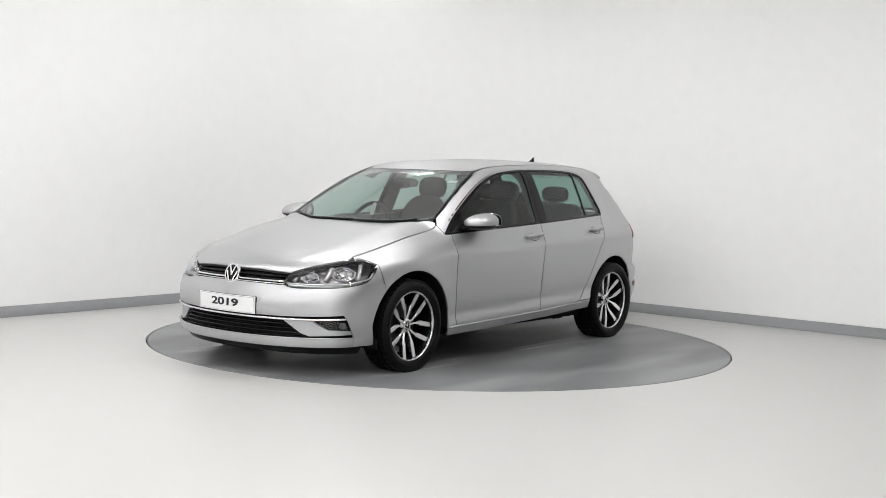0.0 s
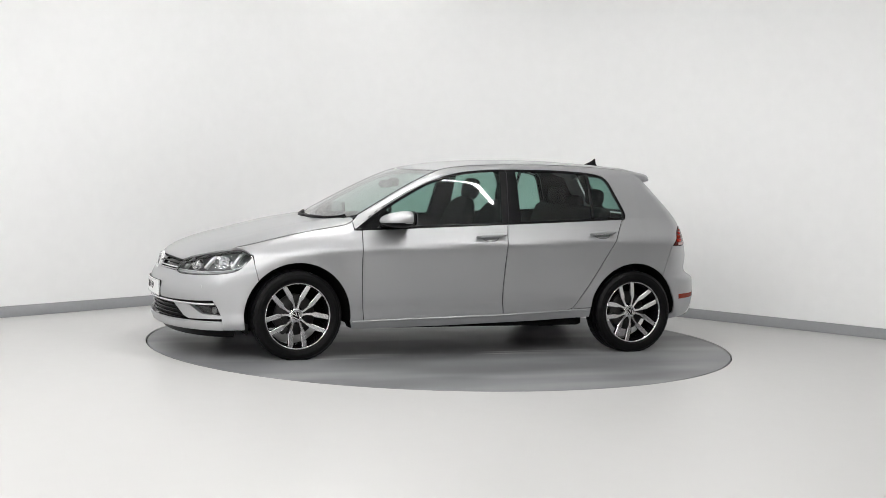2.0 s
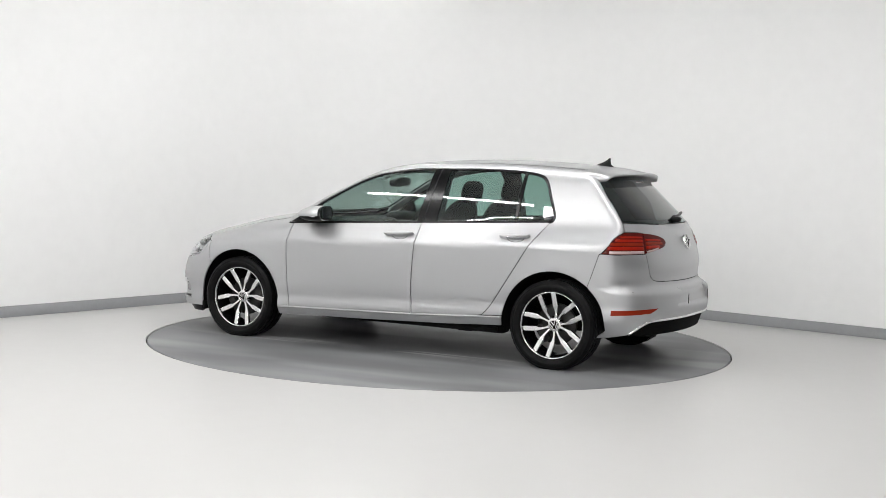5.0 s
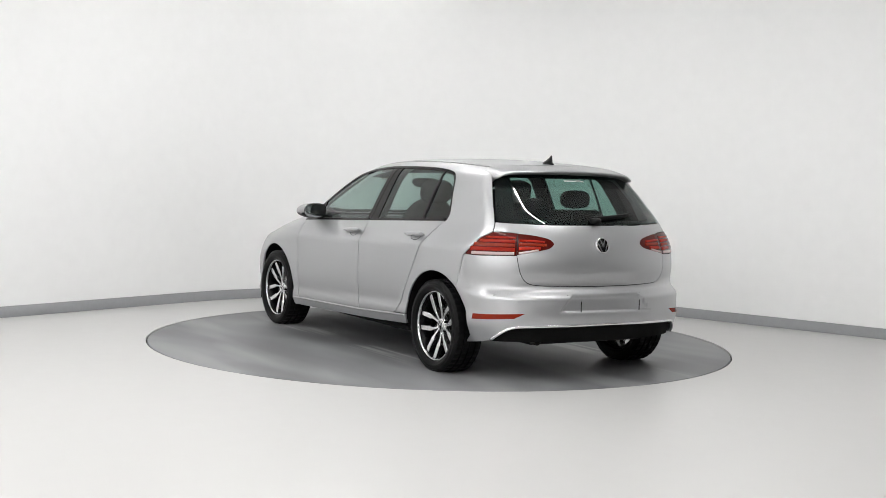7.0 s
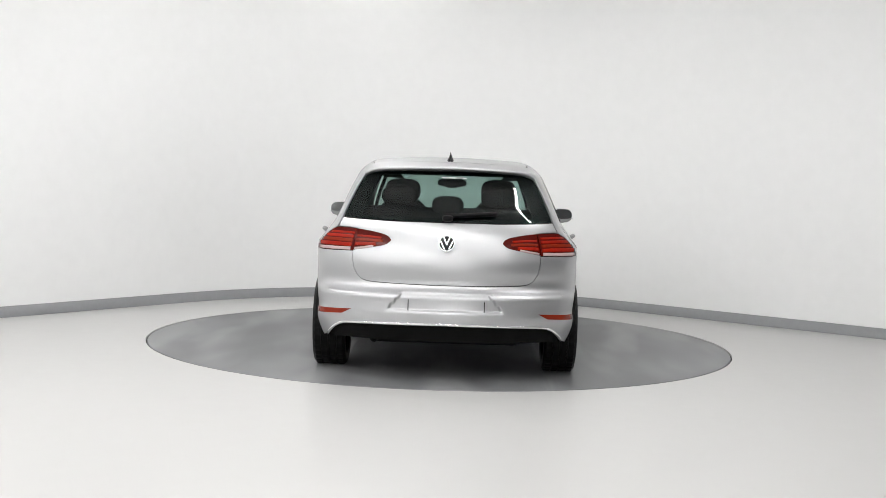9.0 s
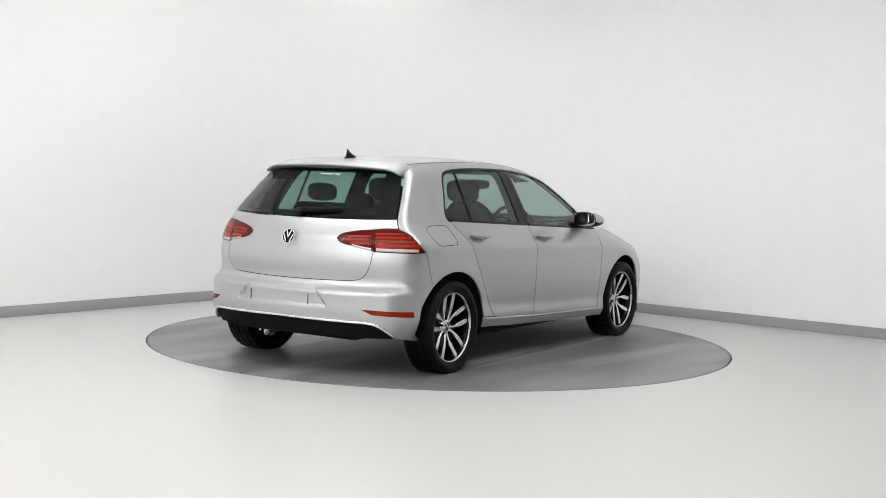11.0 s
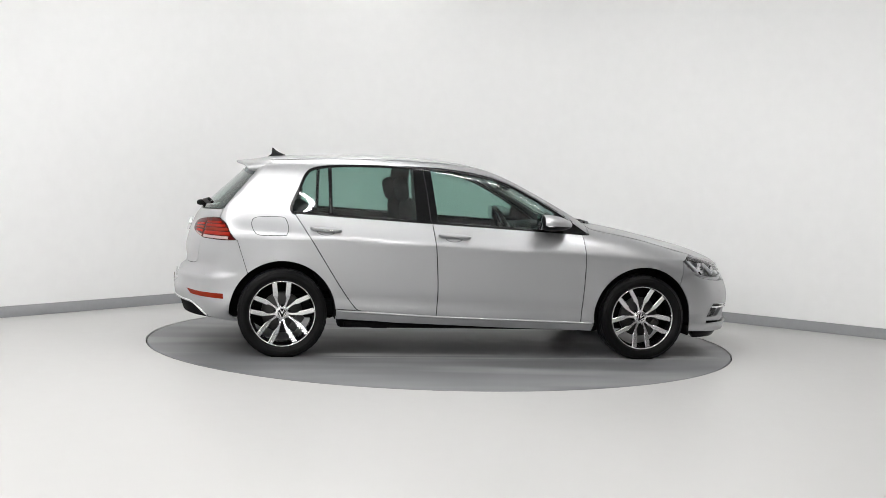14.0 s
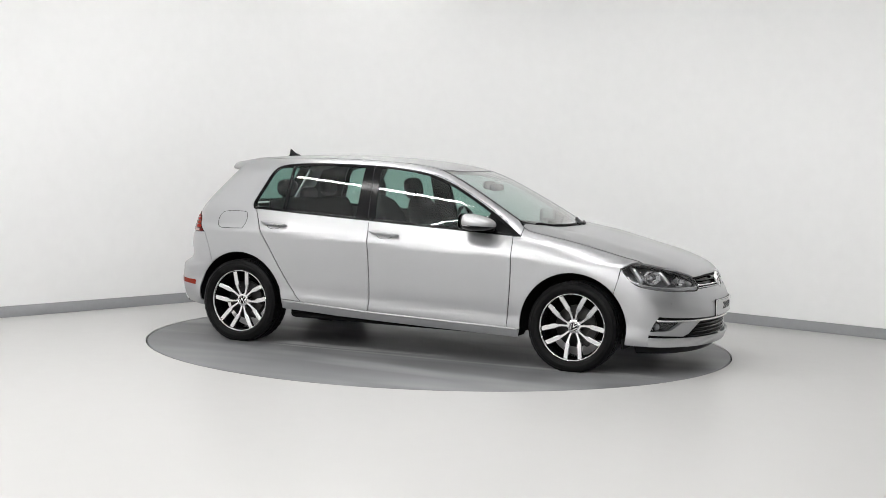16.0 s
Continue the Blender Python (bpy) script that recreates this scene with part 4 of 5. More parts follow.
def wheel_at(x, y, left, turn):
    """A wheel in the car's measures; outer side towards +y for the left."""
    m = Matrix.Translation(Vector((x, y, HUB_Z)) + OFF) @ pose(0, 0, 0, 0, turn, 0)
    if not left:
        m = m @ pose(0, 0, 0, 0, 0, 180)
    w = new("wheel")
    w.parent = car
    w.matrix_local = m
    tagged(w, "black tyre on a ten-spoke black and machined alloy rim")
    R = 0.3155
    tread = [(0.230, -0.085), (0.238, -0.103), (0.265, -0.110), (0.292, -0.107), (0.306, -0.097)]
    for c in (-0.072, -0.024, 0.024, 0.072):
        tread += [(R - 0.002 if abs(c) > 0.05 else R, c - 0.019), (R - 0.002 if abs(c) > 0.05 else R, c + 0.019), (R - 0.009, c + 0.0205), (R - 0.009, c + 0.0275)]
    tread = tread[:-2]
    tread += [(0.306, 0.097), (0.2955, 0.1055), (0.292, 0.109), (0.280, 0.1105), (0.277, 0.112), (0.265, 0.112), (0.262, 0.1105), (0.243, 0.104), (0.233, 0.092), (0.228, 0.08), (0.224, -0.08)]
    tyre = turned(tread, 120, caps=False)
    for v in tyre.verts:
        r = math.hypot(v.co.x, v.co.z)
        if r > R - 0.0035 and abs(v.co.y) < 0.095:      # sipes across the ribs
            k = round(math.atan2(v.co.z, v.co.x) / (2 * math.pi) * 120 + (0 if v.co.y > 0 else 1))
            if k % 3 == 0:
                f = (r - (0.0025 if abs(v.co.y) > 0.05 else 0.0015)) / r
                v.co.x, v.co.z = v.co.x * f, v.co.z * f
    part("tyre", tyre, RUBBER, w, "", False)
    part("rim_barrel", turned([(0.2285, 0.089), (0.2335, 0.090), (0.2345, 0.086), (0.229, 0.081), (0.218, 0.06), (0.21, 0.02), (0.21, -0.08), (0.214, -0.085)], 64, caps=False), RIM_BLACK, w, "gloss black rim barrel", True)
    part("rim_edge", turned([(0.2335, 0.088), (0.2315, 0.0925), (0.2265, 0.0905), (0.2235, 0.082), (0.2235, 0.074), (0.228, 0.074), (0.2335, 0.085)], 72, caps=False), RIM_FACE, w, "bright machined rim edge", True)
    for k in range(5):
        for lean in (-1, 1):
            part("spoke", spoke_bm(90 + 72 * k, lean), RIM_FACE, w)
        a = radians(90 + 72 * k)
        pocket = turned([(0.0, 0.026), (0.007, 0.026), (0.0085, 0.012), (0.0085, -0.01)], 12, Matrix.Translation((0.052 * math.cos(a), 0.018, 0.052 * math.sin(a))), "y", caps=False)
        part("wheel_bolt", pocket, RIM_BLACK, w)
    part("hub", turned([(0.056, -0.01), (0.060, 0.018), (0.054, 0.036), (0.045, 0.042), (0.034, 0.043), (0.0, 0.043)], 40), RIM_FACE, w, "bright alloy hub", True)
    part("hub_ring", turned([(0.036, 0.040), (0.036, 0.047), (0.031, 0.050), (0.0285, 0.046), (0.0285, 0.040)], 36, caps=False), RIM_FACE, w, "", True)
    bm = turned([(0.0285, 0.0445), (0.0, 0.046)], 30)
    part("centre_cap", bm, BLACK_TRIM, w, "round black and chrome centre cap")
    bm = bmesh.new()
    badge_bars(bm, 0.027, 0.0055, 0.003, 0.0465, CHROME)
    part("cap_mark", bm, CHROME, w)
    part("brake_disc", turned([(0.07, -0.012), (0.142, -0.012), (0.145, -0.016), (0.145, -0.034), (0.07, -0.036)], 48), STEEL, w, "steel brake disc", True)
    return w


def caliper(x, y, left):
    m = Matrix.Translation((x, y, HUB_Z)) @ pose(0, 0, 0, 0, 35, 0)
    bm = box_bm(0.125, -0.018 if left else 0.018, 0.0, 0.06, 0.06, 0.13, 0.012, m)
    put("brake_caliper", bm, STEEL, None, "grey brake caliper")


TURNS = {(1, 1): 38, (-1, 1): 15, (1, -1): 34, (-1, -1): -2}
for fx in (1, -1):
    for s in (1, -1):
        wheel_at(fx * HUB_X, s * HUB_Y, s > 0, TURNS[(fx, s)])
        caliper(fx * HUB_X, s * HUB_Y, s > 0)
        # arch liner
        prof = []
        for k in range(29):
            a = radians(-6 + 192 * k / 28)
            px, pz = fx * HUB_X + 0.374 * math.cos(a), HUB_Z + 0.374 * math.sin(a)
            edge_y = max(0.62, min(0.875, float(on_skin("side", [(px, pz), (px + 0.01, pz)])[0, 1]) - 0.008))
            prof.append([(px, s * yy, pz) for yy in (edge_y, edge_y - 0.015, 0.5, 0.46)])
        bm = bmesh.new()
        vs = [[bm.verts.new(p) for p in r] for r in prof]
        for a, b in zip(vs[:-1], vs[1:]):
            for i in range(3):
                bm.faces.new((a[i], a[i + 1], b[i + 1], b[i]))
        bm.faces.new([row[-1] for row in vs])
        put("arch_liner", bm, UNDER, None, "black wheel arch liner", True)

# ---- seams, mirrors, handles, badges, plate, wipers, aerial ----
# dark strips set behind the panel gaps stand in for the shade inside
def seam(line, both=True, width=0.018, name="seam", level=-0.010):
    strip(name, line, width, 0.002, GAP, None, "dark strip behind a panel gap, for its shade", level=level, both=both)


seam(S(*GAP_A))
seam(S(*GAP_B))
seam(S(*GAP_C))
seam(S((0.945, 0.262), (0.845, 0.268), (0.3, 0.285), (-0.225, 0.300), (-0.69, 0.325)))
seam(hood_side)
seam(join(hood_front, flip(hood_front[::-1][:-1])), False, 0.014)
seam(front_seam)
seam(rear_seam)
seam(B(*gate_low), True)
seam(B((0.657, 0.962), (0.657, 0.818)))
seam(lamp_under)
seam(B((0.822, 0.966), (0.657, 0.962)), True, 0.014)
seam(roof_edge, True, 0.014, "roof_channel", -0.011)
seam(lamp_rim, True, 0.012, "lamp_gap", -0.014)


def blob(cx, cy, cz, sx, sy, sz, power=2.6, nu=28, nv=16):
    """A rounded block: a superellipsoid."""
    bm = bmesh.new()

    def e(c, k):
        return math.copysign(abs(c) ** (2 / k), c)
    rows = []
    for j in range(1, nv):
        v = -math.pi / 2 + math.pi * j / nv
        rows.append([bm.verts.new((cx + sx * e(math.cos(v), power) * e(math.cos(2 * math.pi * i / nu), power),
                                   cy + sy * e(math.cos(v), power) * e(math.sin(2 * math.pi * i / nu), power), cz + sz * e(math.sin(v), power))) for i in range(nu)])
    for a, b in zip(rows[:-1], rows[1:]):
        for i in range(nu):
            bm.faces.new((a[i], a[(i + 1) % nu], b[(i + 1) % nu], b[i]))
    for r, z in ((rows[0], -1), (rows[-1], 1)):
        c = bm.verts.new((cx, cy, cz + z * sz))
        for i in range(nu):
            bm.faces.new((r[i], r[(i + 1) % nu], c))
    bmesh.ops.recalc_face_normals(bm, faces=bm.faces)
    return bm


def cut_z(bm, z, keep_up, tilt=0.0):
    n = Vector((tilt, 0, 1))
    res = bmesh.ops.bisect_plane(bm, geom=bm.verts[:] + bm.edges[:] + bm.faces[:], plane_co=(0.6, 0.94, z), plane_no=n, clear_inner=keep_up, clear_outer=not keep_up)
    return bm


def mirror_shell():
    bm = blob(0.605, 0.937, 1.008, 0.112, 0.108, 0.066, 2.2)
    for v in bm.verts:
        t = (v.co.x - 0.493) / 0.224        # slimmer towards the front
        v.co.z = 1.008 + (v.co.z - 1.008) * (1.05 - 0.35 * t) - 0.018 * t
        v.co.y += 0.015 * (1 - t)
        if v.co.x < 0.512:
            v.co.x = 0.512
        if v.co.x > 0.60:
            v.co.x += (v.co.x - 0.60) * 0.3
        v.co.z -= 0.010
    return bm


MIRROR_MOVE = Vector((-0.005, -0.045, 0.0))


def put_mirror(name, bm, mat, owner, label, smooth, mir):
    bmesh.ops.translate(bm, vec=MIRROR_MOVE, verts=bm.verts)
    return put(name, bm, mat, owner, label, smooth, mir)


for k, mir in ((0, False), (1, True)):
    door = doors_f[k]
    cap_bm = cut_z(mirror_shell(), 0.973, True, 0.05)
    bmesh.ops.bisect_plane(cap_bm, geom=cap_bm.verts[:] + cap_bm.edges[:] + cap_bm.faces[:], plane_co=(0.535, 0, 0), plane_no=(1, 0, 0), clear_inner=True)
    rim_bm = cut_z(mirror_shell(), 0.973, True, 0.05)
    bmesh.ops.bisect_plane(rim_bm, geom=rim_bm.verts[:] + rim_bm.edges[:] + rim_bm.faces[:], plane_co=(0.535, 0, 0), plane_no=(1, 0, 0), clear_outer=True)
    put_mirror("mirror_rim", rim_bm, BLACK_PLASTIC, door, "black rim round the mirror glass", True, mir)
    cap = put_mirror("mirror_cap", cap_bm, PAINT, door, "silver door mirror cap", True, mir)
    put_mirror("mirror_base", cut_z(mirror_shell(), 0.973, False, 0.05), BLACK_PLASTIC, door, "black lower half of the mirror", True, mir)
    g = blob(0.5105, 0.951, 0.996, 0.0025, 0.092, 0.056, 3.0)
    put_mirror("mirror_glass", g, MIRROR, door, "mirror glass", True, mir)
    arm = box_bm(0.665, 0.815, 0.945, 0.10, 0.13, 0.030, 0.012, None, 3)
    put_mirror("mirror_arm", arm, BLACK_PLASTIC, door, "black mirror arm", True, mir)
    strip("indicator", np.array([(0.670, 0.972, 0.966), (0.595, 0.998, 0.969), (0.545, 1.008, 0.971)]), 0.007, 0.003, SATIN, door, "clear indicator strip", mirror=mir)
    for owner, x0, x1, z0, z1 in ((doors_f[k], 0.008, -0.225, 0.868, 0.884), (doors_r[k], -0.915, -1.135, 0.897, 0.912)):
        ln = on_skin("side", bend([(x0, z0), (x0 * 0.7 + x1 * 0.3, z0 + (z1 - z0) * 0.3 + 0.002), (x0 * 0.3 + x1 * 0.7, z0 + (z1 - z0) * 0.7 + 0.002), (x1, z1)], 5), level=0.018)
        strip("handle", ln, 0.030, 0.022, PAINT, owner, "silver door handle", mirror=mir, taper=True)
        strip("handle_trim", on_skin("side", [(x0 - 0.03, z0 - 0.005), (x1 + 0.03, z1 - 0.005)], level=0.022), 0.008, 0.012, CHROME, owner, "thin chrome handle trim", mirror=mir, taper=True)
        mid = ((x0 + x1) / 2, (z0 + z1) / 2 - 0.012)
        bowl = S(*[(mid[0] + 0.062 * math.cos(a * math.pi / 9), mid[1] + 0.026 * math.sin(a * math.pi / 9)) for a in range(18)])
        panel("handle_recess", bowl, "side", PAINT, owner, gap=0.0, lip=0, level=0.001, mirror=mir)
        # the dish isn't sunk: this dark line stands for the shade at its rim
        strip("handle_recess_shade", join(bowl, bowl[:1]), 0.004, 0.0012, GAP, owner, mirror=mir)


def badge(x, z, r, way, tilt, owner):
    m = Matrix.Translation((x, 0, z)) @ pose(0, 0, 0, 0, tilt, 0) @ pose(0, 0, 0, 0, 0, -90 if way > 0 else 90)
    put("badge", turned([(r, -0.012), (r, 0.004), (r * 0.95, 0.010), (r * 0.86, 0.010), (r * 0.83, 0.003), (r * 0.83, -0.012)], 40, m, caps=False), CHROME, owner, "round chrome badge ring", True)
    put("badge_plate", turned([(r * 0.84, 0.001), (0.0, 0.003)], 36, m), BLACK_TRIM, owner, "dark badge centre")
    bm = bmesh.new()
    badge_bars(bm, r * 0.80, r * 0.17, 0.008, 0.005, CHROME)
    bmesh.ops.transform(bm, matrix=m, verts=bm.verts)
    put("badge_bars", bm, CHROME, owner)


badge(2.138, 0.634, 0.066, 1, -14, grille)
badge(-1.992, 0.888, 0.054, -1, 14, tailgate)

PLATE_X = 2.204


def bowed(bm):
    """Bends a plate back at its ends, as the bumper does."""
    for k in range(-6, 7):
        bmesh.ops.bisect_plane(bm, geom=bm.verts[:] + bm.edges[:] + bm.faces[:], plane_co=(0, k * 0.04, 0), plane_no=(0, 1, 0))
    for v in bm.verts:
        v.co.x -= 0.30 * v.co.y ** 2 + 0.30 * v.co.y ** 4
    return bm


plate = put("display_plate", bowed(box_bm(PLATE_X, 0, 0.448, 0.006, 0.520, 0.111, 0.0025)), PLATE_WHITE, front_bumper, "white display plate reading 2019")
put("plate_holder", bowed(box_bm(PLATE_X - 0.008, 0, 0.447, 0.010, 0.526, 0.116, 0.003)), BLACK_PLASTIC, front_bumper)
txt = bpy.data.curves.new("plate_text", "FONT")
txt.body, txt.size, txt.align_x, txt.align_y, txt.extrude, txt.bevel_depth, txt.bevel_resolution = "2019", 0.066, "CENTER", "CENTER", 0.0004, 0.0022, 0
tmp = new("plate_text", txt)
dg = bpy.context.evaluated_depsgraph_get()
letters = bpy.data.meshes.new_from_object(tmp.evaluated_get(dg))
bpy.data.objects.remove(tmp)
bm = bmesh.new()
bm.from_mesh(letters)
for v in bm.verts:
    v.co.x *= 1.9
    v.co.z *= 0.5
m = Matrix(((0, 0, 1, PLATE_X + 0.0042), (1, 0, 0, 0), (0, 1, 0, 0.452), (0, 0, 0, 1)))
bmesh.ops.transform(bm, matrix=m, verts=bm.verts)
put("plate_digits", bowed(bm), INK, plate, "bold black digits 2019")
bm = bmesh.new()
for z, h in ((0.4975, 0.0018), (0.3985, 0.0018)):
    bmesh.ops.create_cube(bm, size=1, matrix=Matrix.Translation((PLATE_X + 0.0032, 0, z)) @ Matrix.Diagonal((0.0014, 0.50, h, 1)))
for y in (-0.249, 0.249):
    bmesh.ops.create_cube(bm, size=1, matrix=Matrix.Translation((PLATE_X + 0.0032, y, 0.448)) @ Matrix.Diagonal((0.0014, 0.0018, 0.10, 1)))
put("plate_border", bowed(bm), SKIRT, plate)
for y in (0.23, -0.25):
    put("plate_bracket", box_bm(-2.092, y, 0.50, 0.004, 0.006, 0.07, 0.001), BLACK_PLASTIC, rear_bumper, "dark bracket mark in the plate recess")

for mir in (False, True):
    c = on_skin("nose", [(0.835, 0.338), (0.84, 0.338)], level=-0.035)[0]
    m = Matrix.Translation(c) @ Vector((0.75, 0.62, 0.0)).normalized().to_track_quat("Z", "Y").to_matrix().to_4x4()
    put("fog_reflector", turned([(0.0, -0.01), (0.012, -0.006), (0.020, 0.004), (0.023, 0.010)], 20, m, "z", caps=False), LAMP_HOUSE, front_bumper, "chrome fog lamp reflector", True, mir)

# parking sensors
for a, z in ((0.30, 0.50), (-0.30, 0.50), (0.74, 0.50), (-0.74, 0.50)):
    c = on_skin("nose", [(a, z), (a + 0.01, z)])[0]
    n = Vector(grad(c[None])[0])
    put("parking_sensor", turned([(0.011, -0.004), (0.011, 0.0015), (0.009, 0.002), (0.0, 0.002)], 18, Matrix.Translation(c) @ n.to_track_quat("Z", "Y").to_matrix().to_4x4(), "z"), PAINT, front_bumper)
for a, z in ((0.31, 0.575), (-0.31, 0.575), (0.78, 0.57), (-0.78, 0.57)):
    c = on_skin("tail", [(a, z), (a + 0.01, z)])[0]
    n = Vector(grad(c[None])[0])
    put("parking_sensor", turned([(0.011, -0.004), (0.011, 0.0015), (0.009, 0.002), (0.0, 0.002)], 18, Matrix.Translation(c) @ n.to_track_quat("Z", "Y").to_matrix().to_4x4(), "z"), PAINT, rear_bumper)

# aerial fin
bm = bmesh.new()
rows = []
for x, w, h in ((-1.285, 0.004, 0.004), (-1.31, 0.022, 0.016), (-1.335, 0.024, 0.027), (-1.36, 0.020, 0.045), (-1.378, 0.012, 0.062), (-1.388, 0.005, 0.066), (-1.392, 0.018, 0.02), (-1.40, 0.016, 0.012), (-1.415, 0.006, 0.004)):
    zb = float(cast(np.array([[x, 0, 1.7]]), np.array([[0, 0, -1.0]]), 0.9)[0, 2])
    top_w = w * 0.25 if h > 0.03 else w * 0.6
    rows.append([bm.verts.new(p) for p in ((x, -w, zb - 0.004), (x, -w * 0.9, zb + h * 0.25), (x, -top_w * 0.5, zb + h), (x, top_w * 0.5, zb + h), (x, w * 0.9, zb + h * 0.25), (x, w, zb - 0.004))])
for a, b in zip(rows[:-1], rows[1:]):
    for i in range(5):
        bm.faces.new((a[i], a[i + 1], b[i + 1], b[i]))
bmesh.ops.recalc_face_normals(bm, faces=bm.faces)
put("aerial", bm, BLACK_PLASTIC, roof_panel, "small black shark-fin aerial", True)

# wipers
strip("wiper_blade", T(*bend([(0.93, -0.55), (1.02, -0.34), (1.06, -0.1), (1.055, 0.08)], 5)), 0.014, 0.012, BLACK_PLASTIC, windscreen, "black wiper blade", level=0.002)
strip("wiper_blade", T(*bend([(1.05, 0.12), (1.03, 0.25), (0.985, 0.38), (0.90, 0.545)], 5)), 0.014, 0.012, BLACK_PLASTIC, windscreen, "black wiper blade", level=0.002)
strip("wiper_arm", T(*bend([(1.06, 0.02), (1.07, 0.2), (1.0, 0.42)], 5)), 0.016, 0.010, BLACK_PLASTIC, windscreen, level=0.008)
strip("rear_wiper", B(*bend([(0.02, 1.052), (-0.12, 1.056), (-0.30, 1.066), (-0.40, 1.072)], 4)), 0.02, 0.022, BLACK_PLASTIC, tailgate, "black rear wiper", level=0.006)
put("wiper_pivot", blob(-1.905, 0.0, 1.045, 0.04, 0.035, 0.022), BLACK_PLASTIC, tailgate, "", True)
strip("rear_sticker", B(*bend([(0.10, 1.303), (-0.05, 1.303), (-0.22, 1.302)], 3)), 0.012, 0.001, PAPER, tailgate, "thin white line of small print", level=-0.002)
strip("rear_sticker", B((-0.09, 1.305), (-0.17, 1.305)), 0.02, 0.0014, LINING, tailgate, "", level=-0.002)
put("high_brake_light", box_bm(-1.56, 0, 1.322, 0.02, 0.22, 0.012, 0.004), DARK_RED, tailgate, "dark red high brake light")

# ---- underside ----
body_floor = put("underbody", box_bm(0.0, 0, 0.25, 1.80, 1.50, 0.08, 0.03), UNDER, None, "dark underbody")
put("underbody_front", box_bm(1.45, 0, 0.27, 1.10, 0.94, 0.20, 0.04), UNDER, body_floor)
put("underbody_rear", box_bm(-1.40, 0, 0.32, 0.98, 0.98, 0.18, 0.04), UNDER, body_floor)
put("underbody_tail", box_bm(-1.80, 0, 0.33, 0.22, 1.05, 0.14, 0.04), UNDER, body_floor)
put("underbody_nose", box_bm(1.86, 0, 0.27, 0.30, 1.10, 0.14, 0.04), UNDER, body_floor)
put("engine_block", box_bm(1.38, 0, 0.52, 1.0, 1.0, 0.40, 0.05), UNDER, body_floor)
put("boot_block", box_bm(-1.52, 0, 0.58, 0.62, 1.0, 0.40, 0.05), UNDER, body_floor)
for s in (1, -1):
    put("side_member", box_bm(0, s * 0.72, 0.43, 1.85, 0.12, 0.46, 0.03), UNDER, body_floor)
    put("sill_edge", box_bm(0.0, s * 0.80, 0.232, 1.76, 0.04, 0.04, 0.012), UNDER, body_floor)
    put("jack_point", box_bm(-0.62, s * 0.78, 0.215, 0.12, 0.03, 0.03, 0.008), UNDER, body_floor)
    put("mud_flap", box_bm(HUB_X + 0.355, s * 0.76, 0.215, 0.02, 0.19, 0.07, 0.006), UNDER, body_floor)
exhaust = turned([(0.026, -0.07), (0.026, 0.07), (0.023, 0.07), (0.023, -0.07)], 20, Matrix.Translation((-1.86, 0.45, 0.262)) @ pose(0, 0, 0, 0, 0, 90), caps=False)
put("exhaust_pipe", exhaust, STEEL, body_floor, "steel exhaust pipe", True)

# ---- cabin ----
cabin = put("cabin_floor", box_bm(-0.25, 0, 0.33, 2.2, 1.36, 0.10, 0.02), CLOTH, None, "black carpeted cabin floor")
for k, mir in ((0, False), (1, True)):
    panel("door_card", front_door, "side", DASH, doors_f[k], "dark inner door panel", gap=0.0, lip=0, level=-0.07, grid=0.08, mirror=mir)
    panel("door_card", rear_door, "side", DASH, doors_r[k], "dark inner door panel", gap=0.0, lip=0, level=-0.07, grid=0.08, mirror=mir)
    panel("pillar_lining", S(*DLO_TOP[12:], (-1.30, 1.0), (-1.55, 0.95), (-1.5, 1.15), (-1.38, 1.30), (-1.1, 1.372), (-0.4, 1.385)), "side", DASH, quarters[k], "", gap=0.0, lip=0, level=-0.05, grid=0.08, mirror=mir)
    panel("belt_pillar", S((-0.255, 1.345), (-0.40, 1.35), (-0.40, belt(-0.4)), (-0.22, belt(-0.22))), "side", DASH, doors_f[k], "", gap=0.0, lip=0, level=-0.05, grid=0.08, mirror=mir)
panel("headliner", whole(join(roof_front, roof_edge[1:], roof_back[1:])), "top", LINING, roof_panel, "light grey headliner", gap=0.0, lip=0, level=-0.03, grid=0.08)


def seat(y, up):
    base = put("front_seat", blob(-0.01, y, 0.53, 0.27, 0.25, 0.11, 3.5), CLOTH, None, "black cloth front seat", True)
    bm = blob(0, 0, 0.0, 0.085, 0.245, 0.34, 3.2)
    for v in bm.verts:
        u = (v.co.z + 0.34) / 0.68
        v.co.y *= 1.0 - 0.22 * u * u
        v.co.x += 0.045 * (abs(v.co.y) / 0.245) ** 2
    bmesh.ops.transform(bm, matrix=Matrix.Translation((-0.30, y, 0.80)) @ pose(0, 0, 0, 0, -17, 0), verts=bm.verts)
    put("backrest", bm, CLOTH, base, "", True)
    hr = blob(0, 0, 0, 0.05, 0.132, 0.088, 2.9)
    bmesh.ops.transform(hr, matrix=Matrix.Translation((-0.435, y, up)) @ pose(0, 0, 0, 0, -12, 0), verts=hr.verts)
    put("headrest", hr, CLOTH, base, "black headrest", True)
    for s in (-0.06, 0.06):
        put("headrest_post", turned([(0.006, -0.06), (0.006, 0.06)], 10, Matrix.Translation((-0.425, y + s, up - 0.10)), "z"), CHROME, base)


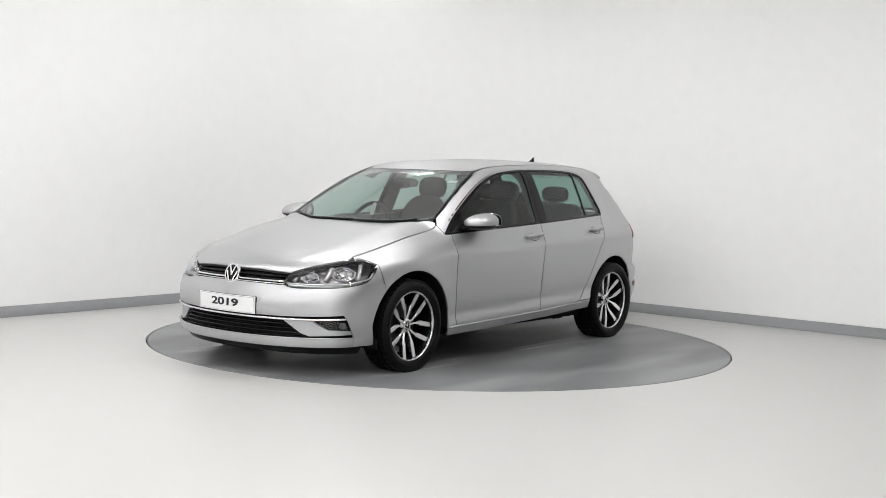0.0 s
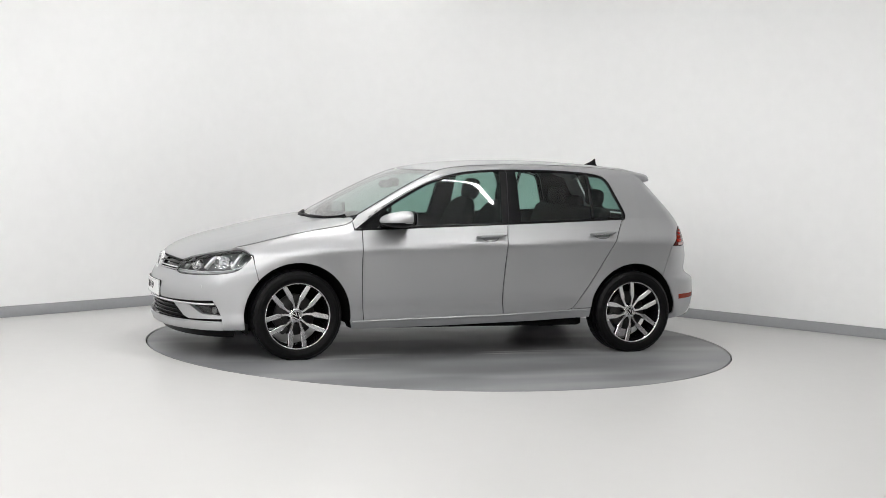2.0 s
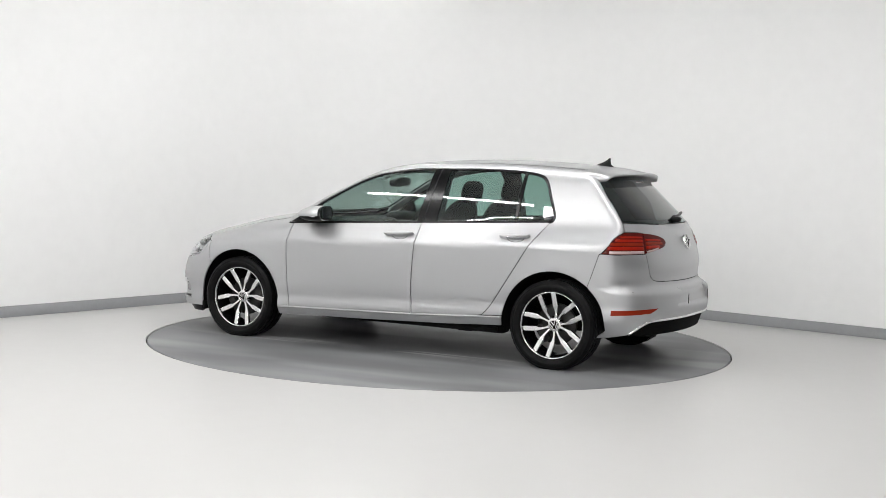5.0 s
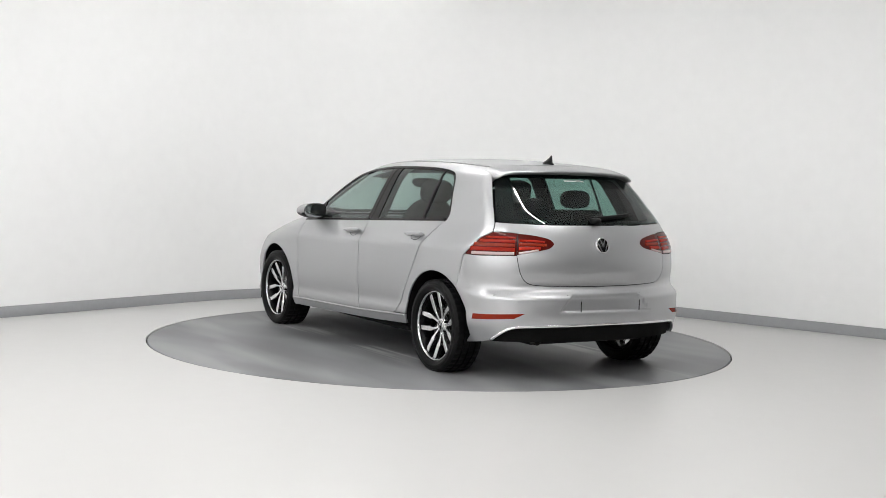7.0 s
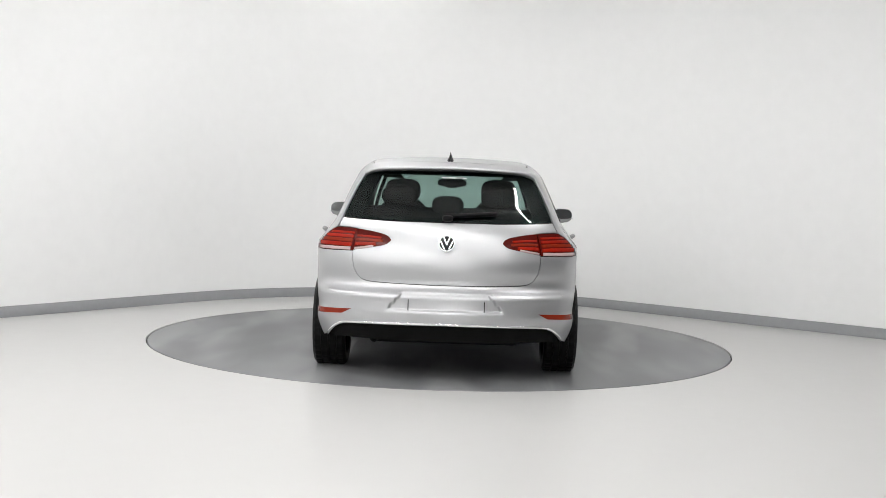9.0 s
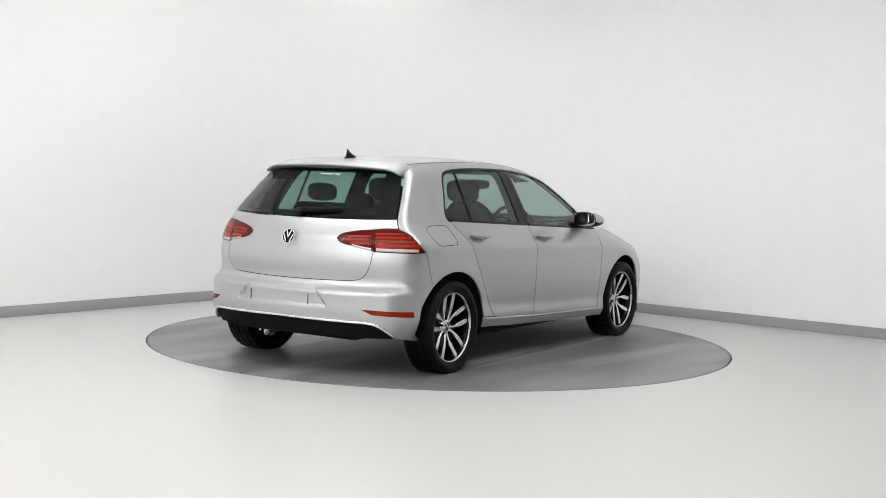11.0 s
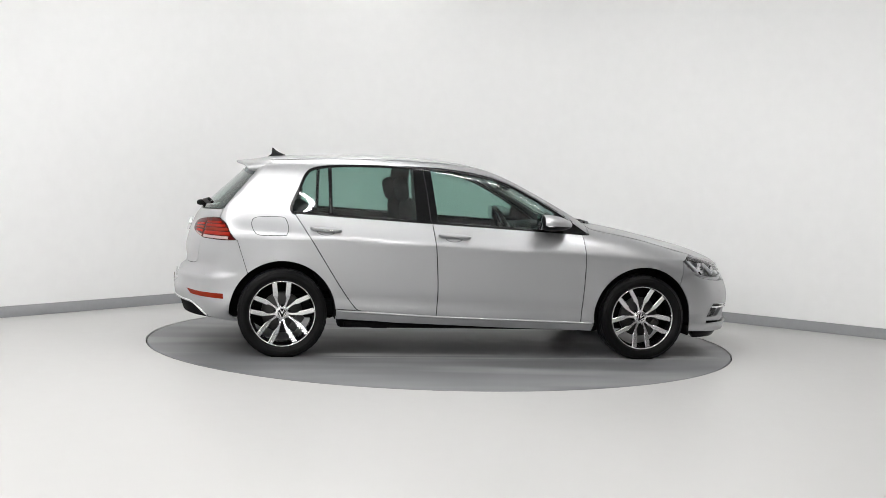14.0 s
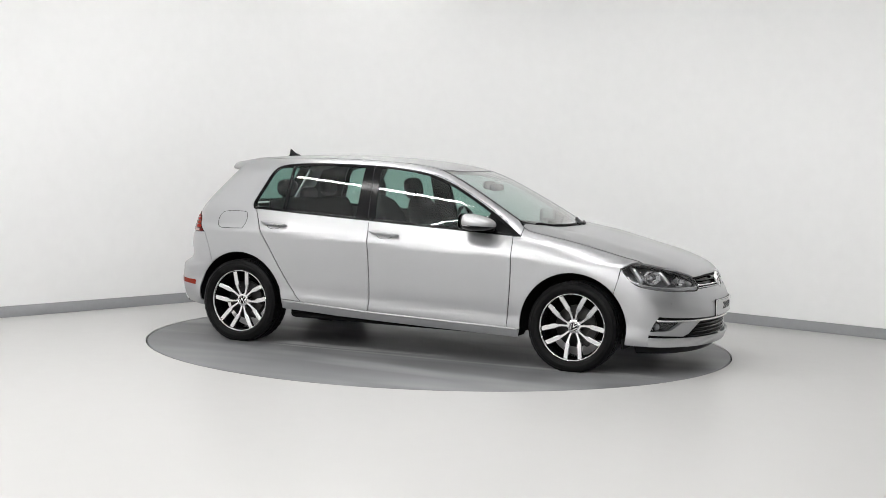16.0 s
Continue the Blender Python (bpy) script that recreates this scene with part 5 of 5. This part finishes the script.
seat(0.36, 1.185)
seat(-0.36, 1.195)
bench = put("rear_bench", box_bm(-0.80, 0, 0.54, 0.5, 1.26, 0.2, 0.07, None, 4), CLOTH, None, "black cloth rear bench", True)
put("bench_back", box_bm(0, 0, 0, 0.13, 1.22, 0.60, 0.05, Matrix.Translation((-1.10, 0, 0.80)) @ pose(0, 0, 0, 0, -20, 0), 4), CLOTH, bench, "", True)
for y, w, z in ((0.345, 0.125, 1.165), (0.01, 0.11, 1.105), (-0.345, 0.125, 1.165)):
    put("headrest", blob(-1.215, y, z, 0.045, w, 0.066, 2.8), CLOTH, bench, "black headrest", True)
put("parcel_shelf", box_bm(-1.52, 0, 0.935, 0.52, 1.1, 0.03, 0.01), DASH, None, "dark parcel shelf")
dash = put("dashboard", box_bm(0.70, 0, 0.80, 0.42, 1.34, 0.28, 0.09, None, 5), DASH, None, "dark grey dashboard", True)
put("dash_top", box_bm(0.86, 0, 0.905, 0.34, 1.16, 0.05, 0.02, None, 3), DASH, dash, "", True)
put("binnacle", blob(0.56, -0.36, 0.945, 0.10, 0.17, 0.045, 2.6), DASH, dash, "", True)
put("screen", box_bm(0.49, 0.0, 0.86, 0.012, 0.24, 0.14, 0.006), BLACK_TRIM, dash, "gloss black screen")
ring = bmesh.new()
M0 = Matrix.Translation((0.36, -0.36, 0.905)) @ pose(0, 0, 0, 0, 66, 0)
n1, n2 = 40, 10
grid = [[ring.verts.new(M0 @ Vector(((0.182 + 0.015 * math.cos(2 * math.pi * j / n2)) * math.cos(2 * math.pi * i / n1), (0.182 + 0.015 * math.cos(2 * math.pi * j / n2)) * math.sin(2 * math.pi * i / n1), 0.015 * math.sin(2 * math.pi * j / n2)))) for j in range(n2)] for i in range(n1)]
for i in range(n1):
    for j in range(n2):
        ring.faces.new((grid[i][j], grid[(i + 1) % n1][j], grid[(i + 1) % n1][(j + 1) % n2], grid[i][(j + 1) % n2]))
wheel_s = put("steering_wheel", ring, BLACK_PLASTIC, None, "black steering wheel with silver spokes", True)
hubm = blob(0, 0, 0.02, 0.07, 0.085, 0.03)
bmesh.ops.transform(hubm, matrix=M0, verts=hubm.verts)
put("wheel_boss", hubm, BLACK_PLASTIC, wheel_s, "", True)
for ang in (0, 180, 90):
    put("wheel_spoke", box_bm(0.115, 0, 0.008, 0.13, 0.035, 0.012, 0.004, M0 @ pose(0, 0, 0, 0, 0, ang + 90)), SATIN, wheel_s)
put("steering_column", box_bm(0.52, -0.36, 0.845, 0.3, 0.08, 0.08, 0.02), DASH, wheel_s)
put("interior_mirror", blob(0.36, 0.0, 1.24, 0.018, 0.118, 0.034, 3), BLACK_PLASTIC, None, "black interior mirror", True)
put("sensor_pod", blob(0.42, 0.0, 1.225, 0.05, 0.06, 0.03, 3), BLACK_PLASTIC, windscreen, "", True)
put("windscreen_sticker", box_bm(0, 0, 0, 0.03, 0.075, 0.001, 0, Matrix.Translation((0.30, 0.40, 1.262)) @ pose(0, 0, 0, 0, 27, 8)), PAPER, windscreen, "small white paper sticker")


def motions():
    rows = []
    for k in range(161):
        t = k * 0.1
        rows.append((t, pose(0, 0, 0, 0, 0, 232.632 - 15.9452 * t)))
    walk(car, rows)
    walk(turntable, rows)


motions()
